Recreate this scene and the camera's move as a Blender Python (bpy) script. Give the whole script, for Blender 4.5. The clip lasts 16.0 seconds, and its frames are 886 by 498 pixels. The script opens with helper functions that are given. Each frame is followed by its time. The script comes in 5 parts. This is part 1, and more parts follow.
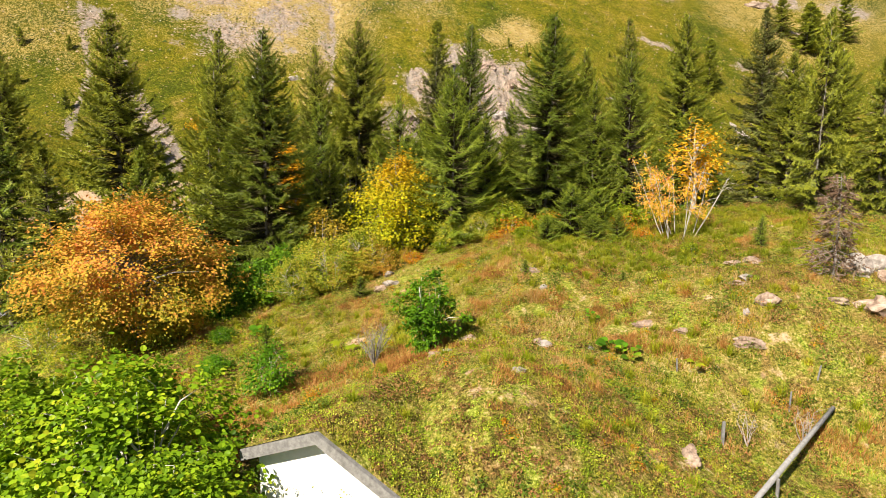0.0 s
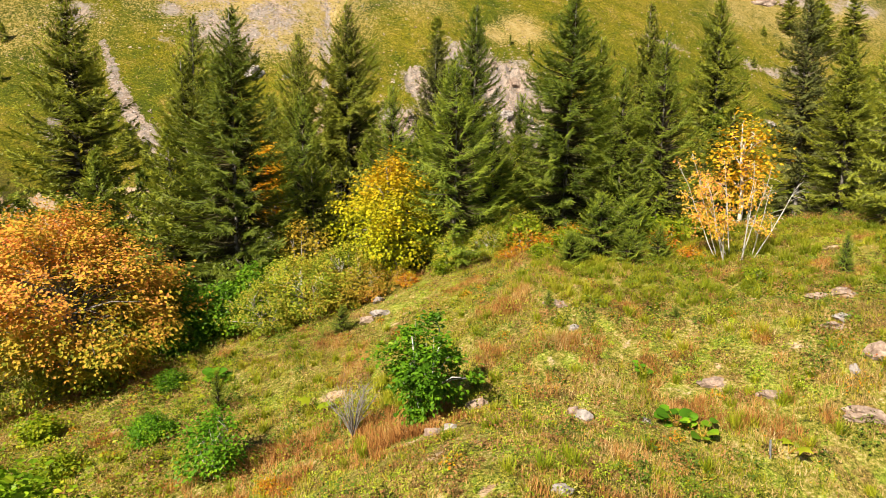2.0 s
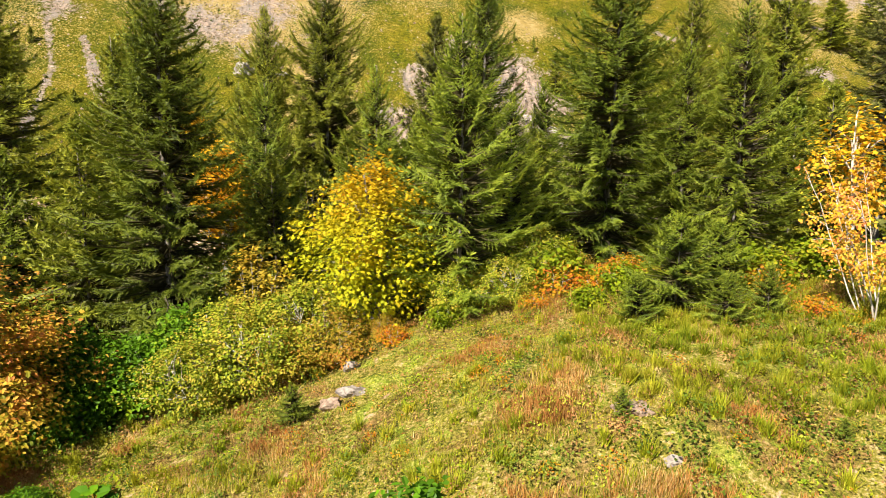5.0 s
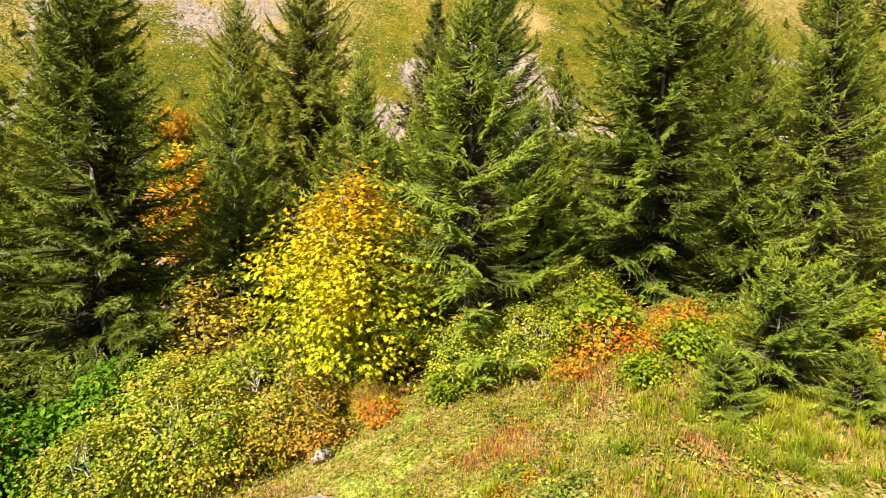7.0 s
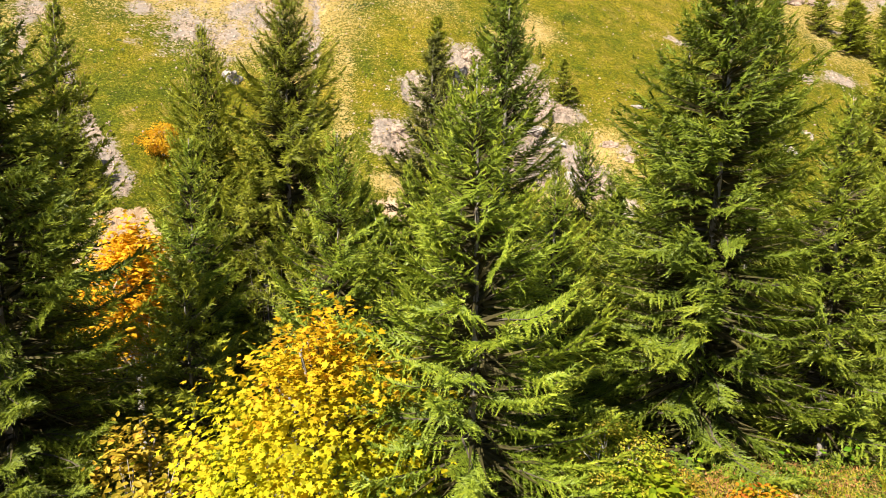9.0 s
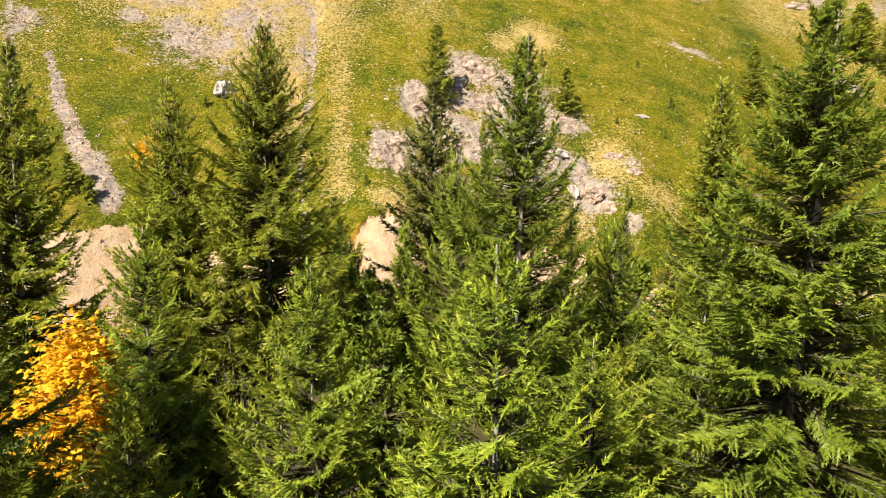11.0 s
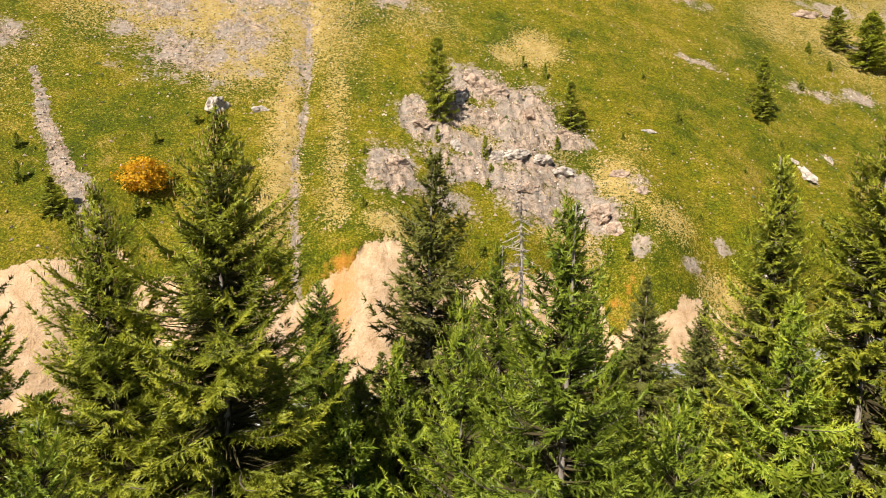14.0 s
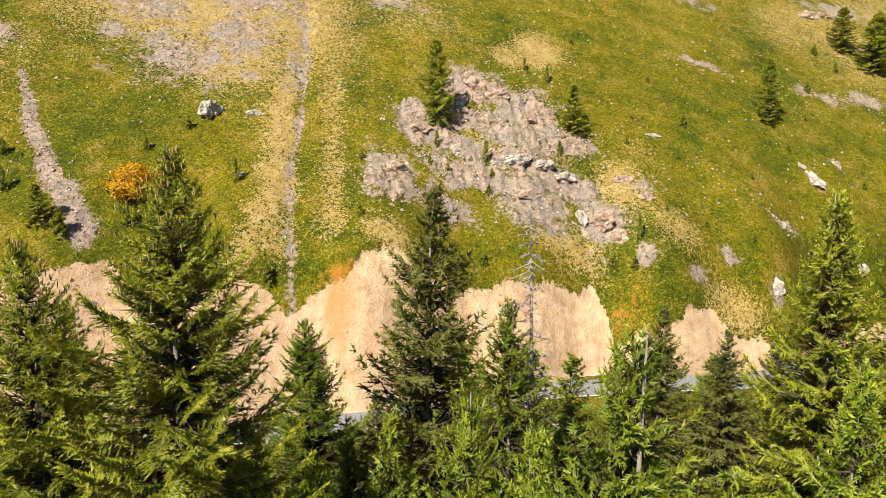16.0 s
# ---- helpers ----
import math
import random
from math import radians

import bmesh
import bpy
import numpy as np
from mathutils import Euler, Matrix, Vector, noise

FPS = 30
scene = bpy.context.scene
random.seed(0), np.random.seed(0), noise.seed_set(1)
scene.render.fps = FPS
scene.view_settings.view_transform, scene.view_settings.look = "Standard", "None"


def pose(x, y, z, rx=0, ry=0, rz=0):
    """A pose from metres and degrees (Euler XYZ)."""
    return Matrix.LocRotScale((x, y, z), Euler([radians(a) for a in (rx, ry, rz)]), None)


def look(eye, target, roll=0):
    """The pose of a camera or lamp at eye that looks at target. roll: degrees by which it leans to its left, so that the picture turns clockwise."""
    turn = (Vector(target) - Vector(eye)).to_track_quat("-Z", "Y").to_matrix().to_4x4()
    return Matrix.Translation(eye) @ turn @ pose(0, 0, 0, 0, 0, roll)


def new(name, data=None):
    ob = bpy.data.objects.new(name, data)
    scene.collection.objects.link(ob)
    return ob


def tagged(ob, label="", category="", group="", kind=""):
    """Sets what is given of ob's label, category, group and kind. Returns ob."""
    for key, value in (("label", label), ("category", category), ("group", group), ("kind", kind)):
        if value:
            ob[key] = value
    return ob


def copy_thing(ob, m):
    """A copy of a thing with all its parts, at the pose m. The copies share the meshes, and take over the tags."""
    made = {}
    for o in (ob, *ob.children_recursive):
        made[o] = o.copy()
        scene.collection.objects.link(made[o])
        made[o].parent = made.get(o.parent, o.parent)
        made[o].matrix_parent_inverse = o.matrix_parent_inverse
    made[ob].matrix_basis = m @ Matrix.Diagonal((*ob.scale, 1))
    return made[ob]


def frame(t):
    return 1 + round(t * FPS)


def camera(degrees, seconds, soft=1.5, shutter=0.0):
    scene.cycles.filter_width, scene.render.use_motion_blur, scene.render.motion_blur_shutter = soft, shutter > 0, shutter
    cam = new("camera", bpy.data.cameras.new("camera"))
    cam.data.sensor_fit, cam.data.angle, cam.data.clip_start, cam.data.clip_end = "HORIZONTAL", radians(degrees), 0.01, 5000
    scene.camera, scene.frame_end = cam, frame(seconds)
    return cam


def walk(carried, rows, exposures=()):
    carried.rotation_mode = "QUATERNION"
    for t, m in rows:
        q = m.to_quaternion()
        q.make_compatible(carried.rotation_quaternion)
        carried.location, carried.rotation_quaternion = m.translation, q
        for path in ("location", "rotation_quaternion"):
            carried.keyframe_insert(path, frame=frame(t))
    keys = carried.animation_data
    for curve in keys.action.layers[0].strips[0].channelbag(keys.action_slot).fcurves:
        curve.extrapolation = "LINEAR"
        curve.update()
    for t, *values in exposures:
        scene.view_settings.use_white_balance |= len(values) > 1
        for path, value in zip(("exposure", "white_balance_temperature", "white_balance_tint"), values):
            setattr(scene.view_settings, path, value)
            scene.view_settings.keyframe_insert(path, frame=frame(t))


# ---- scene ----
# ---- camera ----
cam = camera(72, 16.0, soft=0.3)
PATH = [
    (0.0, pose(0.000, 0.000, 6.300, 81.700, 0, -0.000)),
    (0.5, pose(-0.009, 1.165, 6.310, 81.720, 0, -0.007)),
    (1.0, pose(-0.019, 2.324, 6.320, 81.732, 0, -0.011)),
    (1.5, pose(-0.028, 3.470, 6.336, 81.752, 0, -0.028)),
    (2.0, pose(-0.037, 4.599, 6.355, 81.784, 0, -0.046)),
    (2.5, pose(-0.033, 5.715, 6.379, 81.861, 0, -0.074)),
    (3.0, pose(-0.022, 6.838, 6.396, 81.886, 0, -0.075)),
    (3.5, pose(-0.018, 7.975, 6.409, 81.883, 0, -0.016)),
    (4.0, pose(-0.010, 9.100, 6.419, 81.900, 0, 0.015)),
    (4.2, pose(-0.007, 9.548, 6.424, 81.914, 0, 0.020)),
    (6.3, pose(-0.110, 14.003, 6.497, 82.035, 0, -0.090)),
    (6.5, pose(-0.107, 14.394, 6.580, 81.894, 0, -0.066)),
    (7.0, pose(-0.093, 15.364, 6.836, 81.651, 0, -0.029)),
    (7.5, pose(-0.066, 16.321, 7.292, 81.850, 0, -0.010)),
    (8.0, pose(-0.039, 17.246, 7.809, 81.965, 0, 0.017)),
    (8.5, pose(-0.017, 18.124, 8.347, 82.005, 0, 0.051)),
    (9.0, pose(-0.002, 18.958, 8.901, 82.017, 0, 0.077)),
    (9.5, pose(-0.008, 19.769, 9.447, 81.988, 0, 0.097)),
    (9.7, pose(-0.011, 20.089, 9.667, 81.984, 0, 0.107)),
    (11.8, pose(-0.063, 23.098, 11.942, 81.949, 0, 0.030)),
    (12.0, pose(-0.060, 23.387, 12.153, 81.952, 0, 0.030)),
    (12.5, pose(-0.053, 24.106, 12.677, 81.979, 0, 0.040)),
    (13.0, pose(-0.061, 24.823, 13.170, 82.014, 0, 0.043)),
    (13.5, pose(-0.085, 25.537, 13.613, 82.058, 0, 0.045)),
    (14.0, pose(-0.113, 26.243, 13.968, 82.043, 0, 0.039)),
    (14.5, pose(-0.132, 26.941, 14.247, 82.000, 0, 0.013)),
    (15.0, pose(-0.138, 27.628, 14.485, 81.977, 0, -0.005)),
    (15.5, pose(-0.140, 28.309, 14.706, 81.995, 0, -0.022)),
    (16.0, pose(-0.148, 28.984, 14.914, 82.003, 0, -0.022)),
]
walk(cam, PATH, [(0, 1.08), (3, 1.12), (6.5, 1.3), (9, 1.38), (12, 1.15), (14, 1.0), (16, 0.97)])

# ---- light ----
world = bpy.data.worlds.new("sky")
scene.world = world
world.use_nodes = True
wn = world.node_tree.nodes
sky = wn.new("ShaderNodeTexSky")
sky.sky_type = "NISHITA"
sky.sun_disc = False
SUN_FROM = Vector((-0.47, -0.66, 0.74)).normalized()
sky.sun_elevation = math.asin(SUN_FROM.z)
sky.sun_rotation = math.atan2(SUN_FROM.x, SUN_FROM.y)
sky.altitude = 1500
wn["Background"].inputs["Strength"].default_value = 0.042
world.node_tree.links.new(sky.outputs[0], wn["Background"].inputs["Color"])
sun = new("sun", bpy.data.lights.new("sun", "SUN"))
sun.data.energy, sun.data.angle, sun.data.color = 4.8, radians(0.5), (1.0, 0.92, 0.76)
sun.matrix_world = look(SUN_FROM * 60, (0, 0, 0))


# ---- materials ----
def ramp(nt, fac, stops, interp="LINEAR"):
    n = nt.nodes.new("ShaderNodeValToRGB")
    n.color_ramp.interpolation = interp
    e = n.color_ramp.elements
    while len(e) < len(stops):
        e.new(0.5)
    for k, (p, c) in zip(e, stops):
        k.position, k.color = p, (*c, 1)
    nt.links.new(fac, n.inputs[0])
    return n.outputs[0]


def noise_node(nt, scale, detail=4, rough=0.6, vec=None, dist=0.0):
    n = nt.nodes.new("ShaderNodeTexNoise")
    n.inputs["Scale"].default_value, n.inputs["Detail"].default_value = scale, detail
    n.inputs["Roughness"].default_value, n.inputs["Distortion"].default_value = rough, dist
    if vec:
        nt.links.new(vec, n.inputs["Vector"])
    return n.outputs[0]


def mixc(nt, fac, a, b, mode="MIX"):
    n = nt.nodes.new("ShaderNodeMix")
    n.data_type, n.blend_type = "RGBA", mode
    for sock, v in ((n.inputs[0], fac), (n.inputs[6], a), (n.inputs[7], b)):
        if isinstance(v, (int, float)):
            sock.default_value = v
        elif isinstance(v, tuple):
            sock.default_value = (*v, 1)
        else:
            nt.links.new(v, sock)
    return n.outputs[2]


def mathn(nt, op, a, b=0.0):
    n = nt.nodes.new("ShaderNodeMath")
    n.operation = op
    for sock, v in ((n.inputs[0], a), (n.inputs[1], b)):
        if isinstance(v, (int, float)):
            sock.default_value = v
        else:
            nt.links.new(v, sock)
    return n.outputs[0]


def material(name, rough=0.8):
    m = bpy.data.materials.new(name)
    m.use_nodes = True
    b = m.node_tree.nodes["Principled BSDF"]
    b.inputs["Roughness"].default_value = rough
    b.inputs["Specular IOR Level"].default_value = 0.12
    return m, m.node_tree, b


def bump(nt, b, height, strength=0.5, dist=0.02):
    n = nt.nodes.new("ShaderNodeBump")
    n.inputs["Strength"].default_value, n.inputs["Distance"].default_value = strength, dist
    nt.links.new(height, n.inputs["Height"])
    nt.links.new(n.outputs[0], b.inputs["Normal"])


def leaf_material(name, stops, gloss=0.55, translucent=0.35, patch=0.6, low=None, zr=(0, 1)):
    """Leaves: a colour for each leaf, larger patches of colour, light through the blade."""
    m, nt, b = material(name, gloss)
    geo = nt.nodes.new("ShaderNodeNewGeometry")
    tc = nt.nodes.new("ShaderNodeTexCoord")
    obj = tc.outputs["Object"]
    rnd = geo.outputs["Random Per Island"]
    big = noise_node(nt, patch, 3, 0.6, obj)
    f = mathn(nt, "ADD", mathn(nt, "MULTIPLY", rnd, 0.55), mathn(nt, "MULTIPLY", mathn(nt, "SUBTRACT", big, 0.36), 1.6))
    col = ramp(nt, f, stops)
    if low:
        sep = nt.nodes.new("ShaderNodeSeparateXYZ")
        nt.links.new(obj, sep.inputs[0])
        mr = nt.nodes.new("ShaderNodeMapRange")
        mr.inputs[1].default_value, mr.inputs[2].default_value = zr
        nt.links.new(mathn(nt, "ADD", sep.outputs[2], mathn(nt, "MULTIPLY", mathn(nt, "SUBTRACT", big, 0.5), 3.0)), mr.inputs[0])
        col = mixc(nt, mr.outputs[0], ramp(nt, f, low), col)
    oi = nt.nodes.new("ShaderNodeObjectInfo")
    col = mixc(nt, mathn(nt, "MULTIPLY", oi.outputs["Random"], 0.25), col, (0.10, 0.10, 0.012))
    nt.links.new(col, b.inputs["Base Color"])
    tr = nt.nodes.new("ShaderNodeBsdfTranslucent")
    nt.links.new(col, tr.inputs[0])
    mx = nt.nodes.new("ShaderNodeMixShader")
    mx.inputs[0].default_value = translucent
    nt.links.new(b.outputs[0], mx.inputs[1])
    nt.links.new(tr.outputs[0], mx.inputs[2])
    nt.links.new(mx.outputs[0], nt.nodes["Material Output"].inputs[0])
    return m


def bark_material(name, a, c, scale=6.0):
    m, nt, b = material(name, 0.9)
    obj = nt.nodes.new("ShaderNodeTexCoord").outputs["Object"]
    n = noise_node(nt, scale, 6, 0.7, obj)
    nt.links.new(ramp(nt, n, [(0.3, a), (0.7, c)]), b.inputs["Base Color"])
    bump(nt, b, n, 0.8, 0.03)
    return m


def stone_material(name, stops, scale=1.0):
    m, nt, b = material(name, 0.85)
    obj = nt.nodes.new("ShaderNodeTexCoord").outputs["Object"]
    n1, n2 = noise_node(nt, 1.3 * scale, 8, 0.7, obj, 0.6), noise_node(nt, 9 * scale, 5, 0.7, obj)
    c = ramp(nt, n1, stops)
    c = mixc(nt, 0.35, c, ramp(nt, n2, [(0.35, (0.1, 0.09, 0.08)), (0.65, (0.6, 0.55, 0.5))]), "OVERLAY")
    nt.links.new(c, b.inputs["Base Color"])
    bump(nt, b, n2, 0.8, 0.06 / scale)
    return m


def ground_material():
    m, nt, b = material("meadow_and_hillside", 0.95)
    L = nt.links
    obj = nt.nodes.new("ShaderNodeTexCoord").outputs["Object"]

    def attr(n):
        a = nt.nodes.new("ShaderNodeAttribute")
        a.attribute_name = n
        return a.outputs["Fac"]
    big, mid, fine, grain = (noise_node(nt, s, d, 0.65, obj) for s, d in ((0.05, 5), (0.6, 6), (4.0, 6), (22.0, 4)))
    patch, tuss = noise_node(nt, 0.22, 6, 0.7, obj), noise_node(nt, 1.7, 5, 0.75, obj)
    # grass of the far slope: saturated olive green with straw, brown and darker tussocks
    green = ramp(nt, mathn(nt, "ADD", mathn(nt, "MULTIPLY", big, 0.55), mathn(nt, "MULTIPLY", patch, 0.5)),
                 [(0.36, (0.031, 0.046, 0.003)), (0.47, (0.073, 0.083, 0.004)), (0.56, (0.126, 0.113, 0.006)), (0.68, (0.21, 0.157, 0.022))])
    green = mixc(nt, 0.6, green, ramp(nt, tuss, [(0.36, (0.12, 0.15, 0.04)), (0.5, (0.48, 0.48, 0.42)), (0.66, (0.92, 0.84, 0.50))]), "OVERLAY")
    green = mixc(nt, 0.5, green, ramp(nt, fine, [(0.42, (0.08, 0.10, 0.05)), (0.5, (0.5, 0.5, 0.45)), (0.59, (0.95, 0.86, 0.55))]), "OVERLAY")
    brown = ramp(nt, mathn(nt, "ADD", mathn(nt, "MULTIPLY", fine, 0.6), mathn(nt, "MULTIPLY", patch, 0.4)), [(0.55, (0, 0, 0)), (0.62, (1, 1, 1))])
    green = mixc(nt, mathn(nt, "MULTIPLY", brown, 0.7), green, (0.26, 0.175, 0.06))
    speck = noise_node(nt, 11.0, 5, 0.8, obj)
    near = ramp(nt, mathn(nt, "ADD", mathn(nt, "MULTIPLY", tuss, 0.35), mathn(nt, "MULTIPLY", speck, 0.65)),
                [(0.38, (0.035, 0.035, 0.008)), (0.45, (0.11, 0.115, 0.012)), (0.52, (0.23, 0.20, 0.03)), (0.60, (0.40, 0.30, 0.13)), (0.68, (0.56, 0.44, 0.27))])
    moss = ramp(nt, noise_node(nt, 1.1, 5, 0.7, obj, 0.5), [(0.50, (0, 0, 0)), (0.60, (1, 1, 1))])
    near = mixc(nt, mathn(nt, "MULTIPLY", moss, 0.75), near, ramp(nt, speck, [(0.36, (0.06, 0.09, 0.008)), (0.5, (0.20, 0.26, 0.02)), (0.64, (0.38, 0.40, 0.07))]))
    peat = ramp(nt, noise_node(nt, 0.75, 5, 0.75, nt.nodes.new("ShaderNodeTexCoord").outputs["Object"], 1.0), [(0.5, (0, 0, 0)), (0.6, (1, 1, 1))])
    near = mixc(nt, mathn(nt, "MULTIPLY", peat, 0.65), near, ramp(nt, speck, [(0.4, (0.07, 0.04, 0.015)), (0.6, (0.26, 0.13, 0.05))]))
    col = mixc(nt, attr("near"), green, near)
    col = mixc(nt, attr("wood"), col, ramp(nt, mid, [(0.35, (0.05, 0.04, 0.015)), (0.6, (0.12, 0.09, 0.035))]))
    # dry straw on the upper slope
    dry = ramp(nt, mathn(nt, "ADD", attr("dry"), mathn(nt, "MULTIPLY", mathn(nt, "SUBTRACT", mathn(nt, "ADD", mathn(nt, "MULTIPLY", tuss, 0.45), mathn(nt, "MULTIPLY", fine, 0.55)), 0.5), 4.5)), [(0.5, (0, 0, 0)), (0.8, (1, 1, 1))])
    col = mixc(nt, mathn(nt, "MULTIPLY", dry, 0.72), col, ramp(nt, mid, [(0.3, (0.30, 0.20, 0.065)), (0.5, (0.42, 0.29, 0.11)), (0.7, (0.54, 0.40, 0.20))]))
    rockf = ramp(nt, mathn(nt, "ADD", attr("rock"), mathn(nt, "MULTIPLY", mathn(nt, "SUBTRACT", mathn(nt, "ADD", mathn(nt, "MULTIPLY", patch, 0.5), mathn(nt, "MULTIPLY", tuss, 0.5)), 0.5), 3.0)), [(0.42, (0, 0, 0)), (0.62, (1, 1, 1))])
    rc = ramp(nt, noise_node(nt, 0.9, 8, 0.78, obj, 0.8), [(0.36, (0.06, 0.044, 0.032)), (0.45, (0.20, 0.148, 0.11)), (0.54, (0.33, 0.25, 0.20)), (0.63, (0.45, 0.32, 0.24)), (0.72, (0.56, 0.47, 0.41))])
    rc = mixc(nt, ramp(nt, patch, [(0.45, (0, 0, 0)), (0.58, (1, 1, 1))]), rc, mixc(nt, 0.45, rc, (0.24, 0.22, 0.20)))
    col = mixc(nt, rockf, col, rc)
    mp = nt.nodes.new("ShaderNodeMapping")
    mp.inputs["Scale"].default_value = (1.0, 0.15, 0.18)
    L.new(obj, mp.inputs[0])
    runnel = noise_node(nt, 0.9, 7, 0.72, mp.outputs[0], 0.5)
    sandf = ramp(nt, mathn(nt, "ADD", attr("sand"), mathn(nt, "MULTIPLY", mathn(nt, "SUBTRACT", tuss, 0.5), 1.4)), [(0.42, (0, 0, 0)), (0.56, (1, 1, 1))])
    sc = ramp(nt, mathn(nt, "ADD", mathn(nt, "MULTIPLY", mid, 0.6), mathn(nt, "MULTIPLY", fine, 0.4)),
              [(0.32, (0.29, 0.175, 0.09)), (0.44, (0.46, 0.31, 0.185)), (0.60, (0.56, 0.405, 0.275))])
    sc = mixc(nt, 0.22, sc, ramp(nt, runnel, [(0.36, (0.22, 0.17, 0.13)), (0.48, (0.5, 0.48, 0.46)), (0.62, (0.66, 0.66, 0.68))]), "OVERLAY")
    col = mixc(nt, sandf, col, sc)
    rustf = ramp(nt, mathn(nt, "ADD", attr("rust"), mathn(nt, "MULTIPLY", mathn(nt, "SUBTRACT", mid, 0.5), 2.4)), [(0.45, (0, 0, 0)), (0.95, (1, 1, 1))])
    col = mixc(nt, mathn(nt, "MULTIPLY", rustf, 0.6), col, (0.45, 0.17, 0.03))
    L.new(mixc(nt, 0.3, col, ramp(nt, grain, [(0.35, (0.2, 0.2, 0.2)), (0.65, (0.8, 0.8, 0.8))]), "OVERLAY"), b.inputs["Base Color"])
    bump(nt, b, mathn(nt, "ADD", fine, mathn(nt, "MULTIPLY", mid, 2.0)), 0.7, 0.25)
    return m


def needle_material(name, old, mid, tip, gloss=0.45):
    """Spruce needles: darker towards the trunk, lighter yellow-green at the shoots' ends, with a tint for each shoot,
    each bough and each tree.
    """
    m, nt, b = material(name, gloss)
    b.inputs["Specular IOR Level"].default_value = 0.25
    geo = nt.nodes.new("ShaderNodeNewGeometry")
    obj = nt.nodes.new("ShaderNodeTexCoord").outputs["Object"]
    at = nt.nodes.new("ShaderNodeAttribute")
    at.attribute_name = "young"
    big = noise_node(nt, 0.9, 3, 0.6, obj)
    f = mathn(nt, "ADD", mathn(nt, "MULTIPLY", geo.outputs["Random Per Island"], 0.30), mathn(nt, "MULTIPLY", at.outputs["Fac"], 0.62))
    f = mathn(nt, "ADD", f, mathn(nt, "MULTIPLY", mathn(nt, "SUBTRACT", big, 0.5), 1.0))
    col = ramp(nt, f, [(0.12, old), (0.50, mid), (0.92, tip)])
    oi = nt.nodes.new("ShaderNodeObjectInfo")
    col = mixc(nt, mathn(nt, "MULTIPLY", oi.outputs["Random"], 0.3), col, (0.12, 0.115, 0.012))
    nt.links.new(col, b.inputs["Base Color"])
    tr = nt.nodes.new("ShaderNodeBsdfTranslucent")
    nt.links.new(col, tr.inputs[0])
    mx = nt.nodes.new("ShaderNodeMixShader")
    mx.inputs[0].default_value = 0.28
    nt.links.new(b.outputs[0], mx.inputs[1])
    nt.links.new(tr.outputs[0], mx.inputs[2])
    nt.links.new(mx.outputs[0], nt.nodes["Material Output"].inputs[0])
    return m


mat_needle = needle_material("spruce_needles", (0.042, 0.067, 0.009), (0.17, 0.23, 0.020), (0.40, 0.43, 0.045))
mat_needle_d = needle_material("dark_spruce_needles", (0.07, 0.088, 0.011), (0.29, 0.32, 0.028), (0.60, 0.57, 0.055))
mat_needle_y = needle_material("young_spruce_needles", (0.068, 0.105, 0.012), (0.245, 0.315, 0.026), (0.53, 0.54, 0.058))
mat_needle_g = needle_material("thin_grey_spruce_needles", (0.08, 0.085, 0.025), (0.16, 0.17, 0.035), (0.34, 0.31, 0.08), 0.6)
mat_deadneedle = leaf_material("dead_brown_needles", [(0.2, (0.12, 0.07, 0.045)), (0.8, (0.27, 0.17, 0.11))], 0.8, 0.1)
# dark brown twig colour that also carries the shade inside the crowns
mat_inner = leaf_material("inner_twigs_and_crown_shade", [(0.2, (0.035, 0.028, 0.016)), (0.8, (0.085, 0.066, 0.038))], 0.9, 0.0)
mat_cone = leaf_material("pale_spruce_cones", [(0.2, (0.20, 0.13, 0.05)), (0.8, (0.38, 0.28, 0.12))], 0.7, 0.0)
mat_bark = bark_material("grey_spruce_bark", (0.10, 0.08, 0.07), (0.36, 0.32, 0.28))
mat_twig = bark_material("dark_twig_bark", (0.05, 0.04, 0.03), (0.14, 0.115, 0.09))
mat_palebark = bark_material("pale_stem_bark", (0.38, 0.33, 0.28), (0.72, 0.66, 0.60), 4)
mat_deadwood = bark_material("weathered_dead_wood", (0.20, 0.16, 0.14), (0.46, 0.40, 0.36), 7)
mat_yellow = leaf_material("yellow_maple_leaves", [(0.1, (0.42, 0.24, 0.010)), (0.35, (0.70, 0.40, 0.012)), (0.6, (0.78, 0.50, 0.014)), (0.85, (0.72, 0.30, 0.018))],
                           0.55, 0.35, 0.8, [(0.1, (0.22, 0.29, 0.010)), (0.4, (0.54, 0.54, 0.014)), (0.7, (0.76, 0.68, 0.018)), (0.9, (0.82, 0.60, 0.02))], (2.4, 5.0))
mat_orange = leaf_material("orange_brown_autumn_leaves", [(0.1, (0.1955, 0.1955, 0.019)), (0.3, (0.529, 0.391, 0.0304)), (0.5, (0.828, 0.414, 0.0532)), (0.68, (0.805, 0.345, 0.0722)), (0.9, (0.6325, 0.1955, 0.0608))],
                           0.55, 0.25, 0.8, [(0.1, (0.09, 0.13, 0.010)), (0.4, (0.25, 0.30, 0.016)), (0.65, (0.48, 0.40, 0.022)), (0.9, (0.60, 0.28, 0.03))], (0.8, 4.2))
mat_gold = leaf_material("golden_orange_leaves", [(0.1, (0.50, 0.24, 0.012)), (0.45, (0.78, 0.43, 0.018)), (0.8, (0.84, 0.54, 0.03))], 0.5, 0.35)
mat_pink = leaf_material("orange_pink_leaves", [(0.1, (0.55, 0.40, 0.03)), (0.35, (0.80, 0.50, 0.04)), (0.6, (0.82, 0.40, 0.07)), (0.9, (0.62, 0.20, 0.06))], 0.55, 0.35, 1.2)
